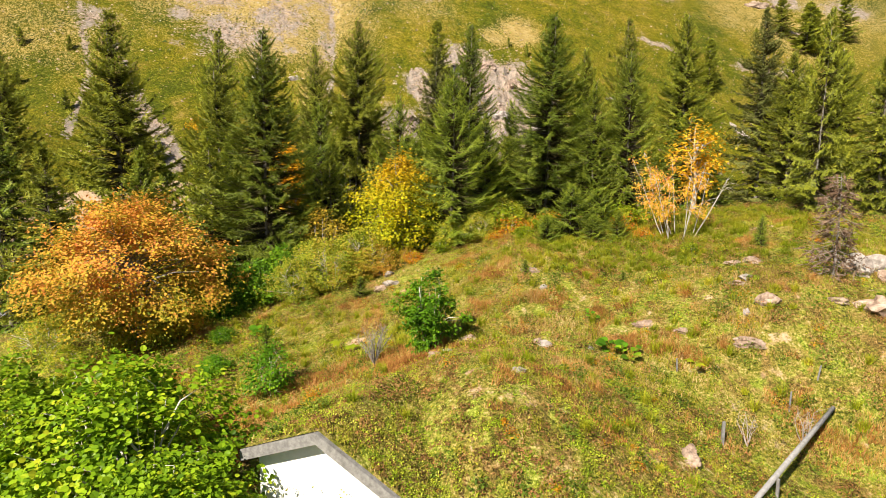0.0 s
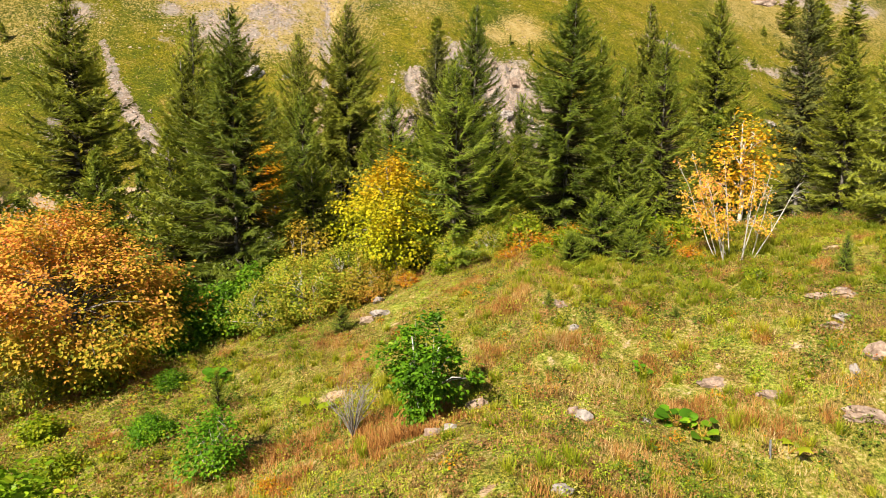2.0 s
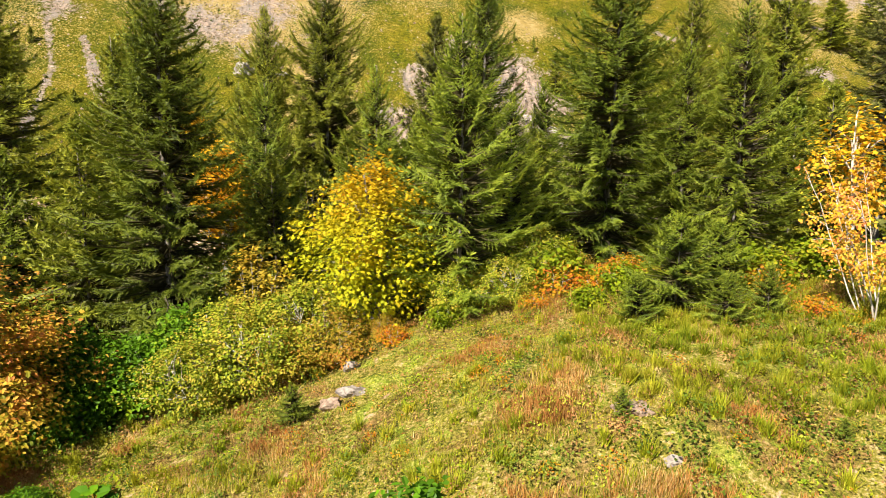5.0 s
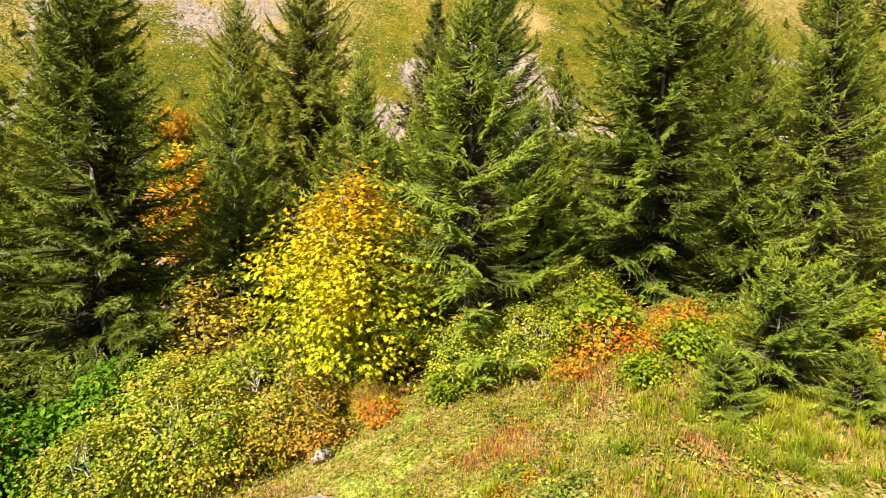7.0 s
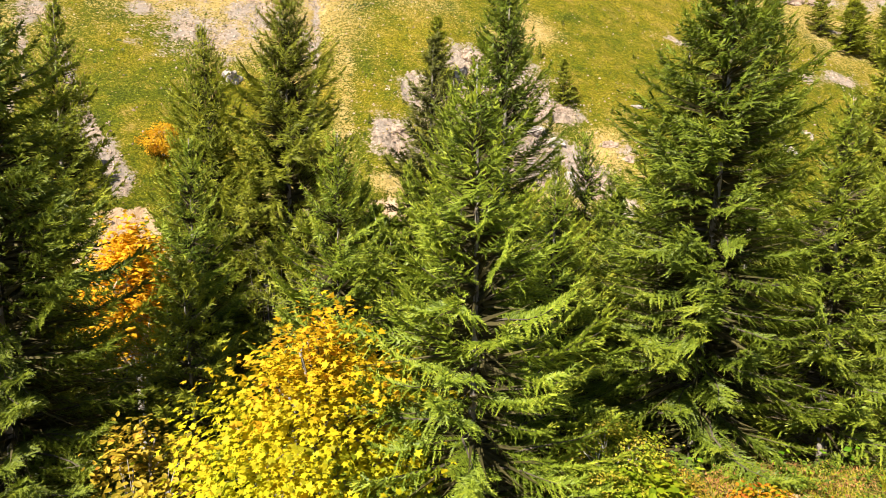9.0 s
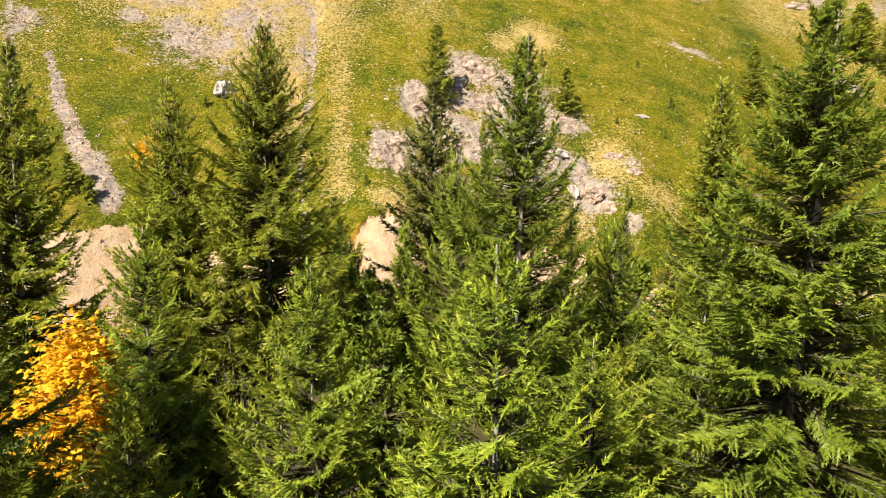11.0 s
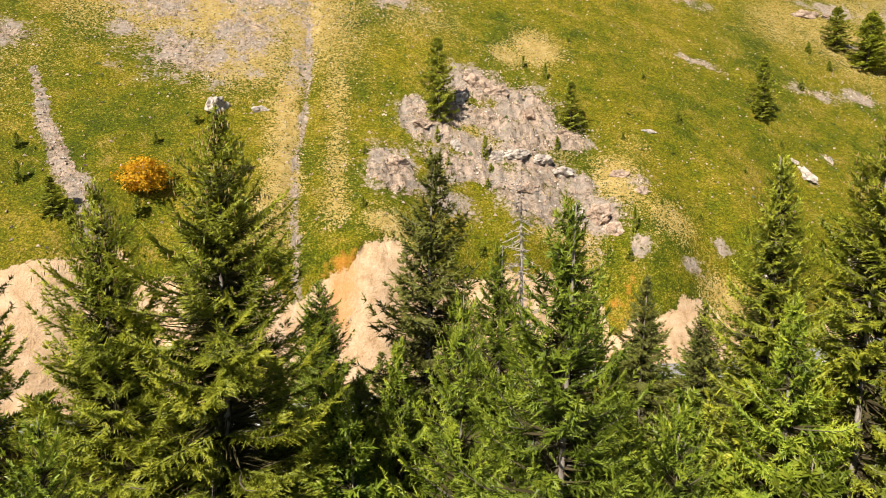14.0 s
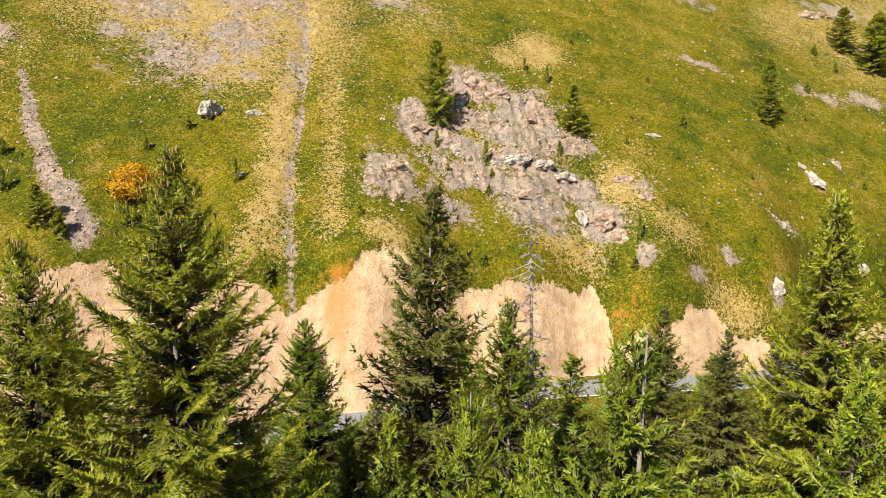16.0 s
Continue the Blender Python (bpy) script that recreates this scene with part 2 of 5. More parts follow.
mat_hazel = leaf_material("bright_green_hazel_leaves", [(0.1, (0.06, 0.13, 0.007)), (0.4, (0.18, 0.31, 0.010)), (0.65, (0.32, 0.47, 0.016)), (0.9, (0.54, 0.56, 0.03))], 0.4, 0.36)
mat_hazel2 = leaf_material("deep_green_shrub_leaves", [(0.1, (0.0423, 0.113, 0.0064)), (0.45, (0.1, 0.2391, 0.0102)), (0.75, (0.1993, 0.378, 0.0129)), (0.95, (0.4295, 0.5032, 0.0257))], 0.4, 0.35)
mat_rhodo = leaf_material("yellow_green_shrub_leaves", [(0.1, (0.09, 0.14, 0.011)), (0.35, (0.24, 0.31, 0.02)), (0.6, (0.50, 0.50, 0.04)), (0.9, (0.66, 0.42, 0.075))], 0.4, 0.32, 1.1)
mat_rhodo_b = leaf_material("russet_shrub_leaves", [(0.1, (0.180, 0.180, 0.0110)), (0.4, (0.420, 0.330, 0.0275)), (0.65, (0.570, 0.330, 0.0495)), (0.9, (0.600, 0.225, 0.0440))], 0.45, 0.3)
mat_brown = leaf_material("dull_yellow_brown_leaves", [(0.1, (0.1458, 0.116, 0.0132)), (0.4, (0.4374, 0.3112, 0.0264)), (0.7, (0.657, 0.4664, 0.0462)), (0.9, (0.5544, 0.2208, 0.0396))], 0.5, 0.3)
mat_red = leaf_material("red_orange_shrub_leaves", [(0.1, (0.30, 0.28, 0.01)), (0.35, (0.62, 0.36, 0.015)), (0.6, (0.66, 0.22, 0.02)), (0.85, (0.45, 0.08, 0.02))], 0.55, 0.35, 1.6)
mat_lime = leaf_material("lime_green_broad_leaves", [(0.1, (0.10, 0.165, 0.0055)), (0.5, (0.24, 0.31, 0.011)), (0.9, (0.48, 0.45, 0.025))], 0.4, 0.35)
mat_grass_g = leaf_material("green_grass", [(0.1, (0.11, 0.156, 0.0077)), (0.35, (0.26, 0.275, 0.011)), (0.55, (0.42, 0.385, 0.0176)), (0.76, (0.44, 0.3432, 0.055)), (0.92, (0.4, 0.208, 0.066))], 0.6, 0.3, 0.6)
mat_herb = leaf_material("meadow_herb_leaves", [(0.1, (0.076, 0.112, 0.0088)), (0.35, (0.20, 0.205, 0.0154)), (0.6, (0.35, 0.305, 0.033)), (0.9, (0.475, 0.387, 0.099))], 0.7, 0.2, 0.9)
mat_russet = leaf_material("russet_herb_leaves", [(0.1, (0.16, 0.09, 0.03)), (0.4, (0.34, 0.18, 0.06)), (0.65, (0.46, 0.20, 0.08)), (0.9, (0.50, 0.32, 0.12))], 0.7, 0.2, 0.9)
mat_lush = leaf_material("fresh_tussock_grass", [(0.1, (0.133, 0.198, 0.0072)), (0.5, (0.31, 0.33, 0.012)), (0.9, (0.50, 0.44, 0.036))], 0.6, 0.25, 0.5)
mat_grass_d = leaf_material("dry_straw_grass", [(0.1, (0.20, 0.115, 0.035)), (0.4, (0.40, 0.25, 0.075)), (0.7, (0.58, 0.39, 0.15)), (0.9, (0.68, 0.49, 0.25))], 0.6, 0.2, 0.5)
mat_grass_r = leaf_material("rust_red_grass", [(0.1, (0.22, 0.085, 0.025)), (0.4, (0.42, 0.175, 0.045)), (0.7, (0.56, 0.30, 0.09)), (0.9, (0.62, 0.44, 0.18))], 0.7, 0.2, 0.9)
mat_stone = stone_material("pale_pinkish_rock", [(0.32, (0.08, 0.06, 0.05)), (0.44, (0.28, 0.205, 0.16)), (0.56, (0.44, 0.33, 0.26)), (0.7, (0.60, 0.50, 0.43))], 0.7)
mat_whitestone = stone_material("white_limestone", [(0.34, (0.14, 0.115, 0.10)), (0.46, (0.36, 0.31, 0.28)), (0.56, (0.52, 0.47, 0.43)), (0.7, (0.72, 0.68, 0.64))], 0.8)
mat_fieldstone = stone_material("grey_brown_field_stone", [(0.32, (0.14, 0.09, 0.065)), (0.48, (0.36, 0.26, 0.20)), (0.66, (0.62, 0.49, 0.40))], 2.0)
mat_ground = ground_material()


# ---- mesh helpers ----
def mesh(name, verts, faces, mat, smooth_shade=False):
    """A mesh from arrays of corners and of triangles (or quads)."""
    verts, faces = np.asarray(verts, np.float32).reshape(-1, 3), np.asarray(faces, np.int32)
    me = bpy.data.meshes.new(name)
    n, k = faces.shape
    me.vertices.add(len(verts))
    me.vertices.foreach_set("co", verts.ravel())
    me.loops.add(n * k)
    me.loops.foreach_set("vertex_index", faces.ravel())
    me.polygons.add(n)
    me.polygons.foreach_set("loop_start", np.arange(0, n * k, k, dtype=np.int32))
    me.polygons.foreach_set("loop_total", np.full(n, k, np.int32))
    me.polygons.foreach_set("use_smooth", np.full(n, smooth_shade))
    me.update(calc_edges=True)
    me.materials.append(mat)
    return me


def part(name, geom, mat, parent, label="", smooth_shade=False):
    ob = new(name, mesh(name, geom[0], geom[1], mat, smooth_shade))
    ob.parent = parent
    if label:
        tagged(ob, label)
    return ob


def join(geoms):
    vs, fs, k = [], [], 0
    for v, f in geoms:
        v = np.asarray(v, float).reshape(-1, 3)
        vs.append(v), fs.append(np.asarray(f, int) + k)
        k += len(v)
    return np.concatenate(vs), np.concatenate(fs)


def unit(v):
    return v / (np.linalg.norm(v, axis=-1, keepdims=True) + 1e-9)


def tube(points, radii, sides=6):
    """A round limb along points; triangles."""
    p = np.asarray(points, float)
    d = unit(np.gradient(p, axis=0))
    ref = np.where(np.abs(d[:, 2:]) > 0.9, [[1.0, 0, 0]], [[0, 0, 1.0]])
    a = unit(np.cross(d, ref))
    b = np.cross(d, a)
    ang = np.linspace(0, 2 * math.pi, sides, endpoint=False)
    ring = np.cos(ang)[None, :, None] * a[:, None] + np.sin(ang)[None, :, None] * b[:, None]
    v = (p[:, None] + ring * np.asarray(radii)[:, None, None]).reshape(-1, 3)
    f = []
    for i in range(len(p) - 1):
        for j in range(sides):
            q = i * sides + j, i * sides + (j + 1) % sides, (i + 1) * sides + (j + 1) % sides, (i + 1) * sides + j
            f += [(q[0], q[1], q[2]), (q[0], q[2], q[3])]
    top = (len(p) - 1) * sides
    f += [(top, top + j, top + j + 1) for j in range(1, sides - 1)]
    return v, np.array(f)


def feathers(o, d, s, length, width, seg=4, droop=0.0, root=1.0):
    """Needle-bearing twigs: a comb of pointed shoots on each axis o + d, spread along s; root: how broad a shoot is at its foot."""
    n = len(o)
    t = np.linspace(0, 1, seg + 1)
    p = o[:, None] + d[:, None] * (length[:, None] * t)[..., None]
    p[..., 2] -= droop * length[:, None] * t ** 2
    step = (p[:, 1:] - p[:, :-1])
    tap = (1.0 - 0.75 * (np.arange(seg) / seg) ** 1.5)
    jit = 1.0 + 0.25 * np.sin(np.arange(seg)[None] * 2.4 + 50 * o[:, :1])
    out = s[:, None] * (width[:, None] * tap * jit)[..., None]
    ahead = p[:, :-1] + (1.15 if root > 0.9 else 1.6) * step
    foot = p[:, :-1] + root * step
    v = np.concatenate([p, foot, ahead + out, ahead - out, p[:, :1] + 0.06 * width[:, None, None] * s[:, None]], 1)
    m = v.shape[1]
    f = []
    for j in range(seg):
        k = seg + 1 + j
        f += [(j, k, k + seg), (k, j, k + 2 * seg)]
    f.append((0, seg, m - 1))
    f = np.array(f)[None] + (np.arange(n) * m)[:, None, None]
    return v.reshape(-1, 3), f.reshape(-1, 3)


LEAF = {
    "chip": (np.array([(0, 0, 0), (0.3, 0.5, 0.06), (0, 1, -0.05), (-0.3, 0.5, 0.06)]), np.array([(0, 1, 2), (0, 2, 3)])),
    "oval": (np.array([(0, 0, 0), (0.32, 0.35, 0.07), (0.24, 0.75, 0.05), (0, 1, -0.06), (-0.24, 0.75, 0.05), (-0.32, 0.35, 0.07)]),
             np.array([(0, 1, 2), (0, 2, 3), (0, 3, 4), (0, 4, 5)])),
    "round": (np.array([(0, 0, 0), (0.38, 0.12, 0.05), (0.5, 0.5, 0.08), (0.28, 0.88, 0.03), (0, 1, -0.05), (-0.28, 0.88, 0.03), (-0.5, 0.5, 0.08), (-0.38, 0.12, 0.05)]),
              np.array([(0, 1, 2), (0, 2, 3), (0, 3, 4), (0, 4, 5), (0, 5, 6), (0, 6, 7)])),
    "maple": (np.array([(0, 0, 0), (0.42, 0.02, -0.05), (0.24, 0.26, 0.03), (0.56, 0.52, -0.06), (0.20, 0.55, 0.04), (0, 1, -0.06),
                        (-0.20, 0.55, 0.04), (-0.56, 0.52, -0.06), (-0.24, 0.26, 0.03), (-0.42, 0.02, -0.05)]),
              np.array([(0, 1, 2), (0, 2, 4), (2, 3, 4), (0, 4, 6), (4, 5, 6), (0, 6, 8), (6, 7, 8), (0, 8, 9)])),
}


def leaves(kind, pos, axis, normal, size):
    """One leaf at each place: axis along the blade, normal its face."""
    tv, tf = LEAF[kind]
    y = unit(axis)
    x = unit(np.cross(y, normal))
    z = np.cross(x, y)
    v = pos[:, None] + size[:, None, None] * (tv[None, :, :1] * x[:, None] + tv[None, :, 1:2] * y[:, None] + tv[None, :, 2:] * z[:, None])
    f = tf[None] + (np.arange(len(pos)) * len(tv))[:, None, None]
    return v.reshape(-1, 3), f.reshape(-1, 3)


# ---- land ----
ROAD_Z = -15.0
LAND = (-1.603, 0.149, 0.079, 1.822, 0.338, 0.890, 0.290, 1.896, 1.382, 0.843, 0.220, -2.504)


def smooth(e0, e1, v):
    t = np.clip((v - e0) / (e1 - e0), 0, 1)
    return t * t * (3 - 2 * t)


def mound(x, y, cx, cy, r):
    return np.exp(-((x - cx) ** 2 + (y - cy) ** 2) / r ** 2)


def land(x, y):
    """Height of the land: the meadow knoll, the wooded drop behind it, the valley road and the far hillside."""
    x, y = np.asarray(x, float), np.asarray(y, float)
    u, v = np.clip(x, -24, 28), np.clip(y, -20, 40)
    k = LAND
    knoll = (k[0] + k[1] * u + k[2] * v + k[3] * mound(u, v, 0.5, 13.5, 3.5) + k[4] * mound(u, v, 7, 13.5, 3.5) + k[5] * mound(u, v, 9.5, 17.5, 3)
             + k[6] * mound(u, v, -6, 20, 6) + k[7] * mound(u, v, 3, 26, 7) + k[8] * mound(u, v, 14, 24, 7) + k[9] * mound(u, v, 3, 20.5, 3.2)
             + k[10] * mound(u, v, -7, 27, 4) + k[11] * mound(u, v, 9.5, 12, 4))
    knoll = knoll + 1.05 * mound(u, v, 1.2, 11.0, 2.4)
    knoll = knoll + np.interp(y, [25, 29, 34, 45, 70, 92, 98, 400], [0, 0.3, -0.8, -4.2, -12, -17.4, -18, -18])
    flat = 113.0 + 0.27 * x
    yb = flat + (2.5 * np.sin(x * 0.11) + 1.2 * np.sin(x * 0.31 + 1)) * smooth(22, 0, y - flat)
    foot = yb - 7.5
    w = smooth(88, 97, y)
    z = knoll * (1 - w) + ROAD_Z * w
    bank = np.clip((y - foot) / (yb - foot), 0, 1)
    hill = ROAD_Z + 17.5 * bank ** 0.8 + 0.9 * np.clip(y - yb, 0, None)
    hill = hill + 1.5 * np.sin(x * 0.045 + 0.5) * smooth(0, 30, y - yb)
    return np.where(y > foot, np.maximum(hill, ROAD_Z), z)


def fbm(x, y, s, octaves=4):
    """Smooth value noise, about -1 to 1, on arrays."""
    out, amp, tot = 0, 1.0, 0
    for o in range(octaves):
        a, b = x * s + 17.3 * o, y * s - 9.1 * o
        i, j = np.floor(a), np.floor(b)
        fx, fy = a - i, b - j
        fx, fy = fx * fx * (3 - 2 * fx), fy * fy * (3 - 2 * fy)

        def h(p, q):
            r = np.sin(p * 127.1 + q * 311.7 + o * 13.7) * 43758.5453
            return 2 * (r - np.floor(r)) - 1
        out = out + amp * ((h(i, j) * (1 - fx) + h(i + 1, j) * fx) * (1 - fy) + (h(i, j + 1) * (1 - fx) + h(i + 1, j + 1) * fx) * fy)
        tot, amp, s = tot + amp, amp * 0.5, s * 2.03
    return out / tot


def spot(x, y, cx, cy, rx, ry, turn=0.0):
    """1 at the middle of an ellipse, 0.5 on its rim."""
    c, s = math.cos(radians(turn)), math.sin(radians(turn))
    u, v = ((x - cx) * c + (y - cy) * s) / rx, (-(x - cx) * s + (y - cy) * c) / ry
    return 1 / (1 + (u * u + v * v) ** 1.5)


def strip(x, y, pts, width):
    """1 on a line through pts, 0.5 at half its width to either side."""
    best = np.full(np.shape(x), 1e9)
    for (ax, ay), (bx, by) in zip(pts, pts[1:]):
        t = np.clip(((x - ax) * (bx - ax) + (y - ay) * (by - ay)) / ((bx - ax) ** 2 + (by - ay) ** 2), 0, 1)
        best = np.minimum(best, np.hypot(x - ax - t * (bx - ax), y - ay - t * (by - ay)))
    return 1 / (1 + (best / (width / 2)) ** 3)


CRAGS = [(6.6, 142.0, 6.2, 4.4), (-2.3, 131.3, 5.6, 2.6), (-8.1, 120.9, 4.6, 4.4), (14.5, 139.4, 6.2, 4.5), (4.1, 129.9, 5.6, 2.2), (14.3, 129.7, 7.7, 2.6), (6.7, 126.2, 11.0, 2.1), (13.7, 124.3, 6.5, 2.9),
         (21.0, 136.1, 5.2, 2.4), (8.5, 135.0, 6.0, 3.5), (14.0, 134.0, 5.0, 3.0), (2.5, 134.5, 3.5, 3.0), (25.0, 123.9, 3.6, 3.0), (23.0, 128.4, 2.3, 2.4), (-5.3, 134.5, 2.8, 2.8)]
STONY = [(-44.8, 136.4, 11.0, 5.6), (-54.8, 146.5, 11.0, 4.6), (-36.6, 144.6, 7.6, 6.6), (-38, 153, 14, 4), (-26.2, 139.2, 2.4, 4.0), (-57.1, 138.7, 2.2, 2.4), (-9.8, 160.8, 6.8, 3.2), (-0.5, 120.8, 5.9, 2.0), (30.0, 119.4, 2.0, 1.2), (56.4, 165.5, 5.2, 1.5),
         (107.4, 203.1, 9.5, 3.7), (83.1, 167.2, 6.9, 2.0), (94.7, 169.4, 4.8, 2.8), (69.4, 143.2, 1.2, 2.0), (76.2, 148.4, 1.2, 1.4), (57.3, 130.7, 3.2, 1.4), (51.2, 120.8, 1.5, 1.2), (45.1, 122.3, 2.7, 0.7), (38.7, 119.1, 3.1, 0.7),
         (62.8, 188.2, 5.2, 2.6), (32.9, 129.6, 2.6, 1.6), (105.5, 187.0, 6.0, 2.4), (-72, 131, 4, 3), (-92, 140, 9, 5), (130, 205, 12, 5)]
STRAW = [(18.6, 155.2, 5.3, 4.7, 1.0), (12.7, 151.9, 3.4, 3.1, 0.8), (29.3, 129.7, 5.6, 5.8, 0.9), (35.6, 123.5, 4.0, 4.0, 0.8), (19.3, 120.8, 5.4, 2.3, 0.8), (-7.4, 111.7, 3.7, 2.2, 0.8), (100.2, 190.3, 22, 16, 0.75), (43.8, 118.5, 5.6, 1.6, 0.8),
         (-47, 147, 24, 11, 1.0), (-37, 139, 14, 8, 0.9), (-25, 150, 12, 14, 0.8), (-8, 158, 14, 8, 0.6), (6, 133.5, 10, 5, 0.6), (17, 134, 7, 5, 0.7), (33, 137, 6, 4, 0.5), (-64, 141, 12, 6, 0.6), (-88, 124, 26, 16, 0.55), (130, 205, 30, 20, 0.7)]
BARE_NEAR = [(5.1, 17.3, 0.5, 0.3), (5.9, 17.4, 0.6, 0.3), (9.3, 16.2, 0.7, 0.35), (0.7, 17.3, 0.4, 0.3), (-0.4, 15.9, 0.9, 0.35), (7.8, 18, 0.6, 0.25), (2.8, 16.3, 0.4, 0.3),
             (0.6, 14.0, 0.25, 0.8), (1.8, 11.5, 0.8, 0.4), (0.5, 11.6, 0.5, 0.5), (3.6, 12.6, 0.6, 0.3), (-5.6, 23.6, 0.5, 0.3), (5.2, 12.3, 0.5, 0.9), (2.6, 18.5, 0.6, 0.3),
             (4.2, 18.6, 0.5, 0.25), (1.5, 13.2, 0.5, 0.3), (8.6, 15.4, 0.6, 0.4)]


def soil(x, y):
    """1 where the sward is worn through to pale earth."""
    return smooth(0.36, 0.52, fbm(x + 200, y, 1.9, 4) + 0.06 * smooth(6, 11, x))


def covers(x, y):
    """What grows or lies where: the shares of near meadow, rock, sand, dry straw and rust."""
    n1, n2 = fbm(x, y, 0.12), fbm(x, y, 0.5, 3)
    yb = 113.0 + 0.27 * x + 2.5 * np.sin(x * 0.11) + 1.2 * np.sin(x * 0.31 + 1)
    wob = 1.2 * fbm(x, y, 0.33, 3), 1.2 * fbm(x + 50, y, 0.33, 3)
    crags = np.zeros(np.shape(x))
    for cx, cy, rx, ry in CRAGS:
        crags = np.maximum(crags, spot(x + wob[0], y + wob[1], cx, cy, rx, ry))
    rock = crags
    for cx, cy, rx, ry in STONY:
        rock = np.maximum(rock, 0.68 * spot(x + wob[0], y + wob[1], cx, cy, rx, ry))
    rock = np.maximum(rock, strip(x + 0.5 * wob[0], y, [(-65.2, 126.1), (-58.9, 118.2), (-52.2, 111.1), (-46.0, 105.9)], 2.1 * smooth(128, 108, y) + 0.9))
    rock = np.maximum(rock, 0.7 * strip(x + 0.4 * wob[0], y, [(-76, 133.5), (-70.7, 125.3), (-66.2, 117.8), (-63, 104)], 1.3))
    rock = np.maximum(rock, 0.66 * strip(x + 0.3 * wob[0], y, [(-27.5, 156.6), (-23.7, 136.1), (-22.8, 125.0), (-21.9, 116.0), (-19.6, 106.1), (-19.1, 102.5)], 1.5))
    rock = rock + 0.2 * n2
    near = smooth(34, 30, y)
    # the raw cut bank: its upper edge rises and falls along the road
    edge = np.interp(x, [-70, -52, -48, -44.7, -41.8, -40, -34, -25, -22.4, -19.5, -16.2, -12.7, -10.8, -6.5, -4.6, 2.7, 9.3, 22.5, 24.3, 24.8, 27, 28.3, 30.5, 33.5, 35.5, 40, 42.6, 47.8, 50, 58, 75, 90],
                     [1, 1.1, 2.2, 3.4, 2.5, -1.2, -1.2, 0.5, -0.6, -4.1, -1.5, 0.5, 3.8, 4.3, 2.1, -2.5, -1.2, -3.6, -6.3, -10.5, -10.3, -7.9, -8.5, -7, -6, -6.5, -9.8, -10.3, -14, -13, -11, -13])
    sand = smooth(-9.5, -8.0, y - yb) * smooth(0.8, -0.8, land(x, y) - edge - 1.5 * fbm(x, y, 0.5, 4)) * (y > 100 + 0.27 * x)
    for cx, cy, rx, ry in BARE_NEAR:
        sand = np.maximum(sand, 0.44 * spot(x, y, cx, cy, rx, ry) * (y < 30))
    sand = np.maximum(sand, 0.46 * soil(x, y) * (y < 30))
    dry = np.zeros(np.shape(x))
    for cx, cy, rx, ry, k in STRAW:
        dry = np.maximum(dry, k * spot(x + wob[0], y + wob[1], cx, cy, rx, ry))
    # the debris chute: two tan tracks that meet below
    for pts, k, w in (([(-33, 156), (-31.8, 146.0), (-27.9, 137.7), (-25.7, 124.3), (-22.7, 109.1)], 0.75, 6.0), ([(-24, 168), (-22.8, 158.0), (-19.0, 137.3), (-16.4, 121.1), (-15, 112)], 0.66, 4.6),
                      ([(-27, 160), (-26.9, 147.4), (-26.1, 129.9), (-23, 116)], 0.9, 5.0), ([(-25, 112), (-26, 104)], 0.8, 4.0)):
        dry = np.maximum(dry, k * strip(x + 1.3 * wob[0] + 0.5 * n2, y, pts, w))
    dry = np.maximum(dry, 0.55 * rock) + 0.22 * n1
    dry = dry * (y > 60)
    rust = np.maximum(spot(x, y, -13.3, 104.5, 2.2, 3), 0.6 * spot(x, y, 27, 116.5, 2.5, 1.5)) * (y > 60)
    wood = smooth(30, 34, y + 1.5 * n2) * smooth(98, 90, y)
    return near, rock, sand, dry, rust, wood, crags


def rough_land(x, y):
    """The land with its tussocks, and crags where the rock shows."""
    z = land(x, y)
    near, rock, sand, dry, rust, wood, crags = covers(x, y)
    far = smooth(100, 112, y)
    z = z + near * (0.09 * fbm(x, y, 0.9, 3) + 0.05 * fbm(x, y, 3.1, 2))
    # crags: ledges that step up the slope, split by clefts
    bed = (y + 0.22 * x + 2.2 * fbm(x, y, 0.20, 3)) * 0.30
    ledge = 1 - (bed - np.floor(bed))
    cleft = np.abs(fbm(x + 0.3 * z, 0.6 * y, 0.45, 4))
    bare_rock = smooth(0.42, 0.72, crags)
    z = z + far * (bare_rock * (1.7 * ledge * (0.6 + 0.6 * fbm(x, y, 0.15, 2)) + 1.5 * (0.3 - cleft) - 0.3) + 0.45 * fbm(x, y, 0.16, 4) + 0.16 * fbm(x, y, 0.9, 3))
    z = z + far * 0.35 * smooth(0.3, 0.7, rock) * fbm(x, y, 1.1, 3)
    z = z - far * 0.6 * strip(x, y, [(-27.5, 156.6), (-23.7, 136.1), (-22.8, 125.0), (-21.9, 116.0), (-19.1, 102.5)], 2.5)
    z = z + smooth(0.4, 0.9, sand) * far * (0.8 * fbm(x + 0.5 * z, y, 0.45, 4) - 0.7 * np.abs(fbm(x + 0.3 * y, 0.3 * y, 0.45, 4)))
    z = z - 0.9 * far * smooth(0.25, 0.5, sand)
    return z


def ticks(*spans):
    out = []
    for a, b, s in spans:
        out.append(np.arange(a, b, s))
    return np.concatenate(out)


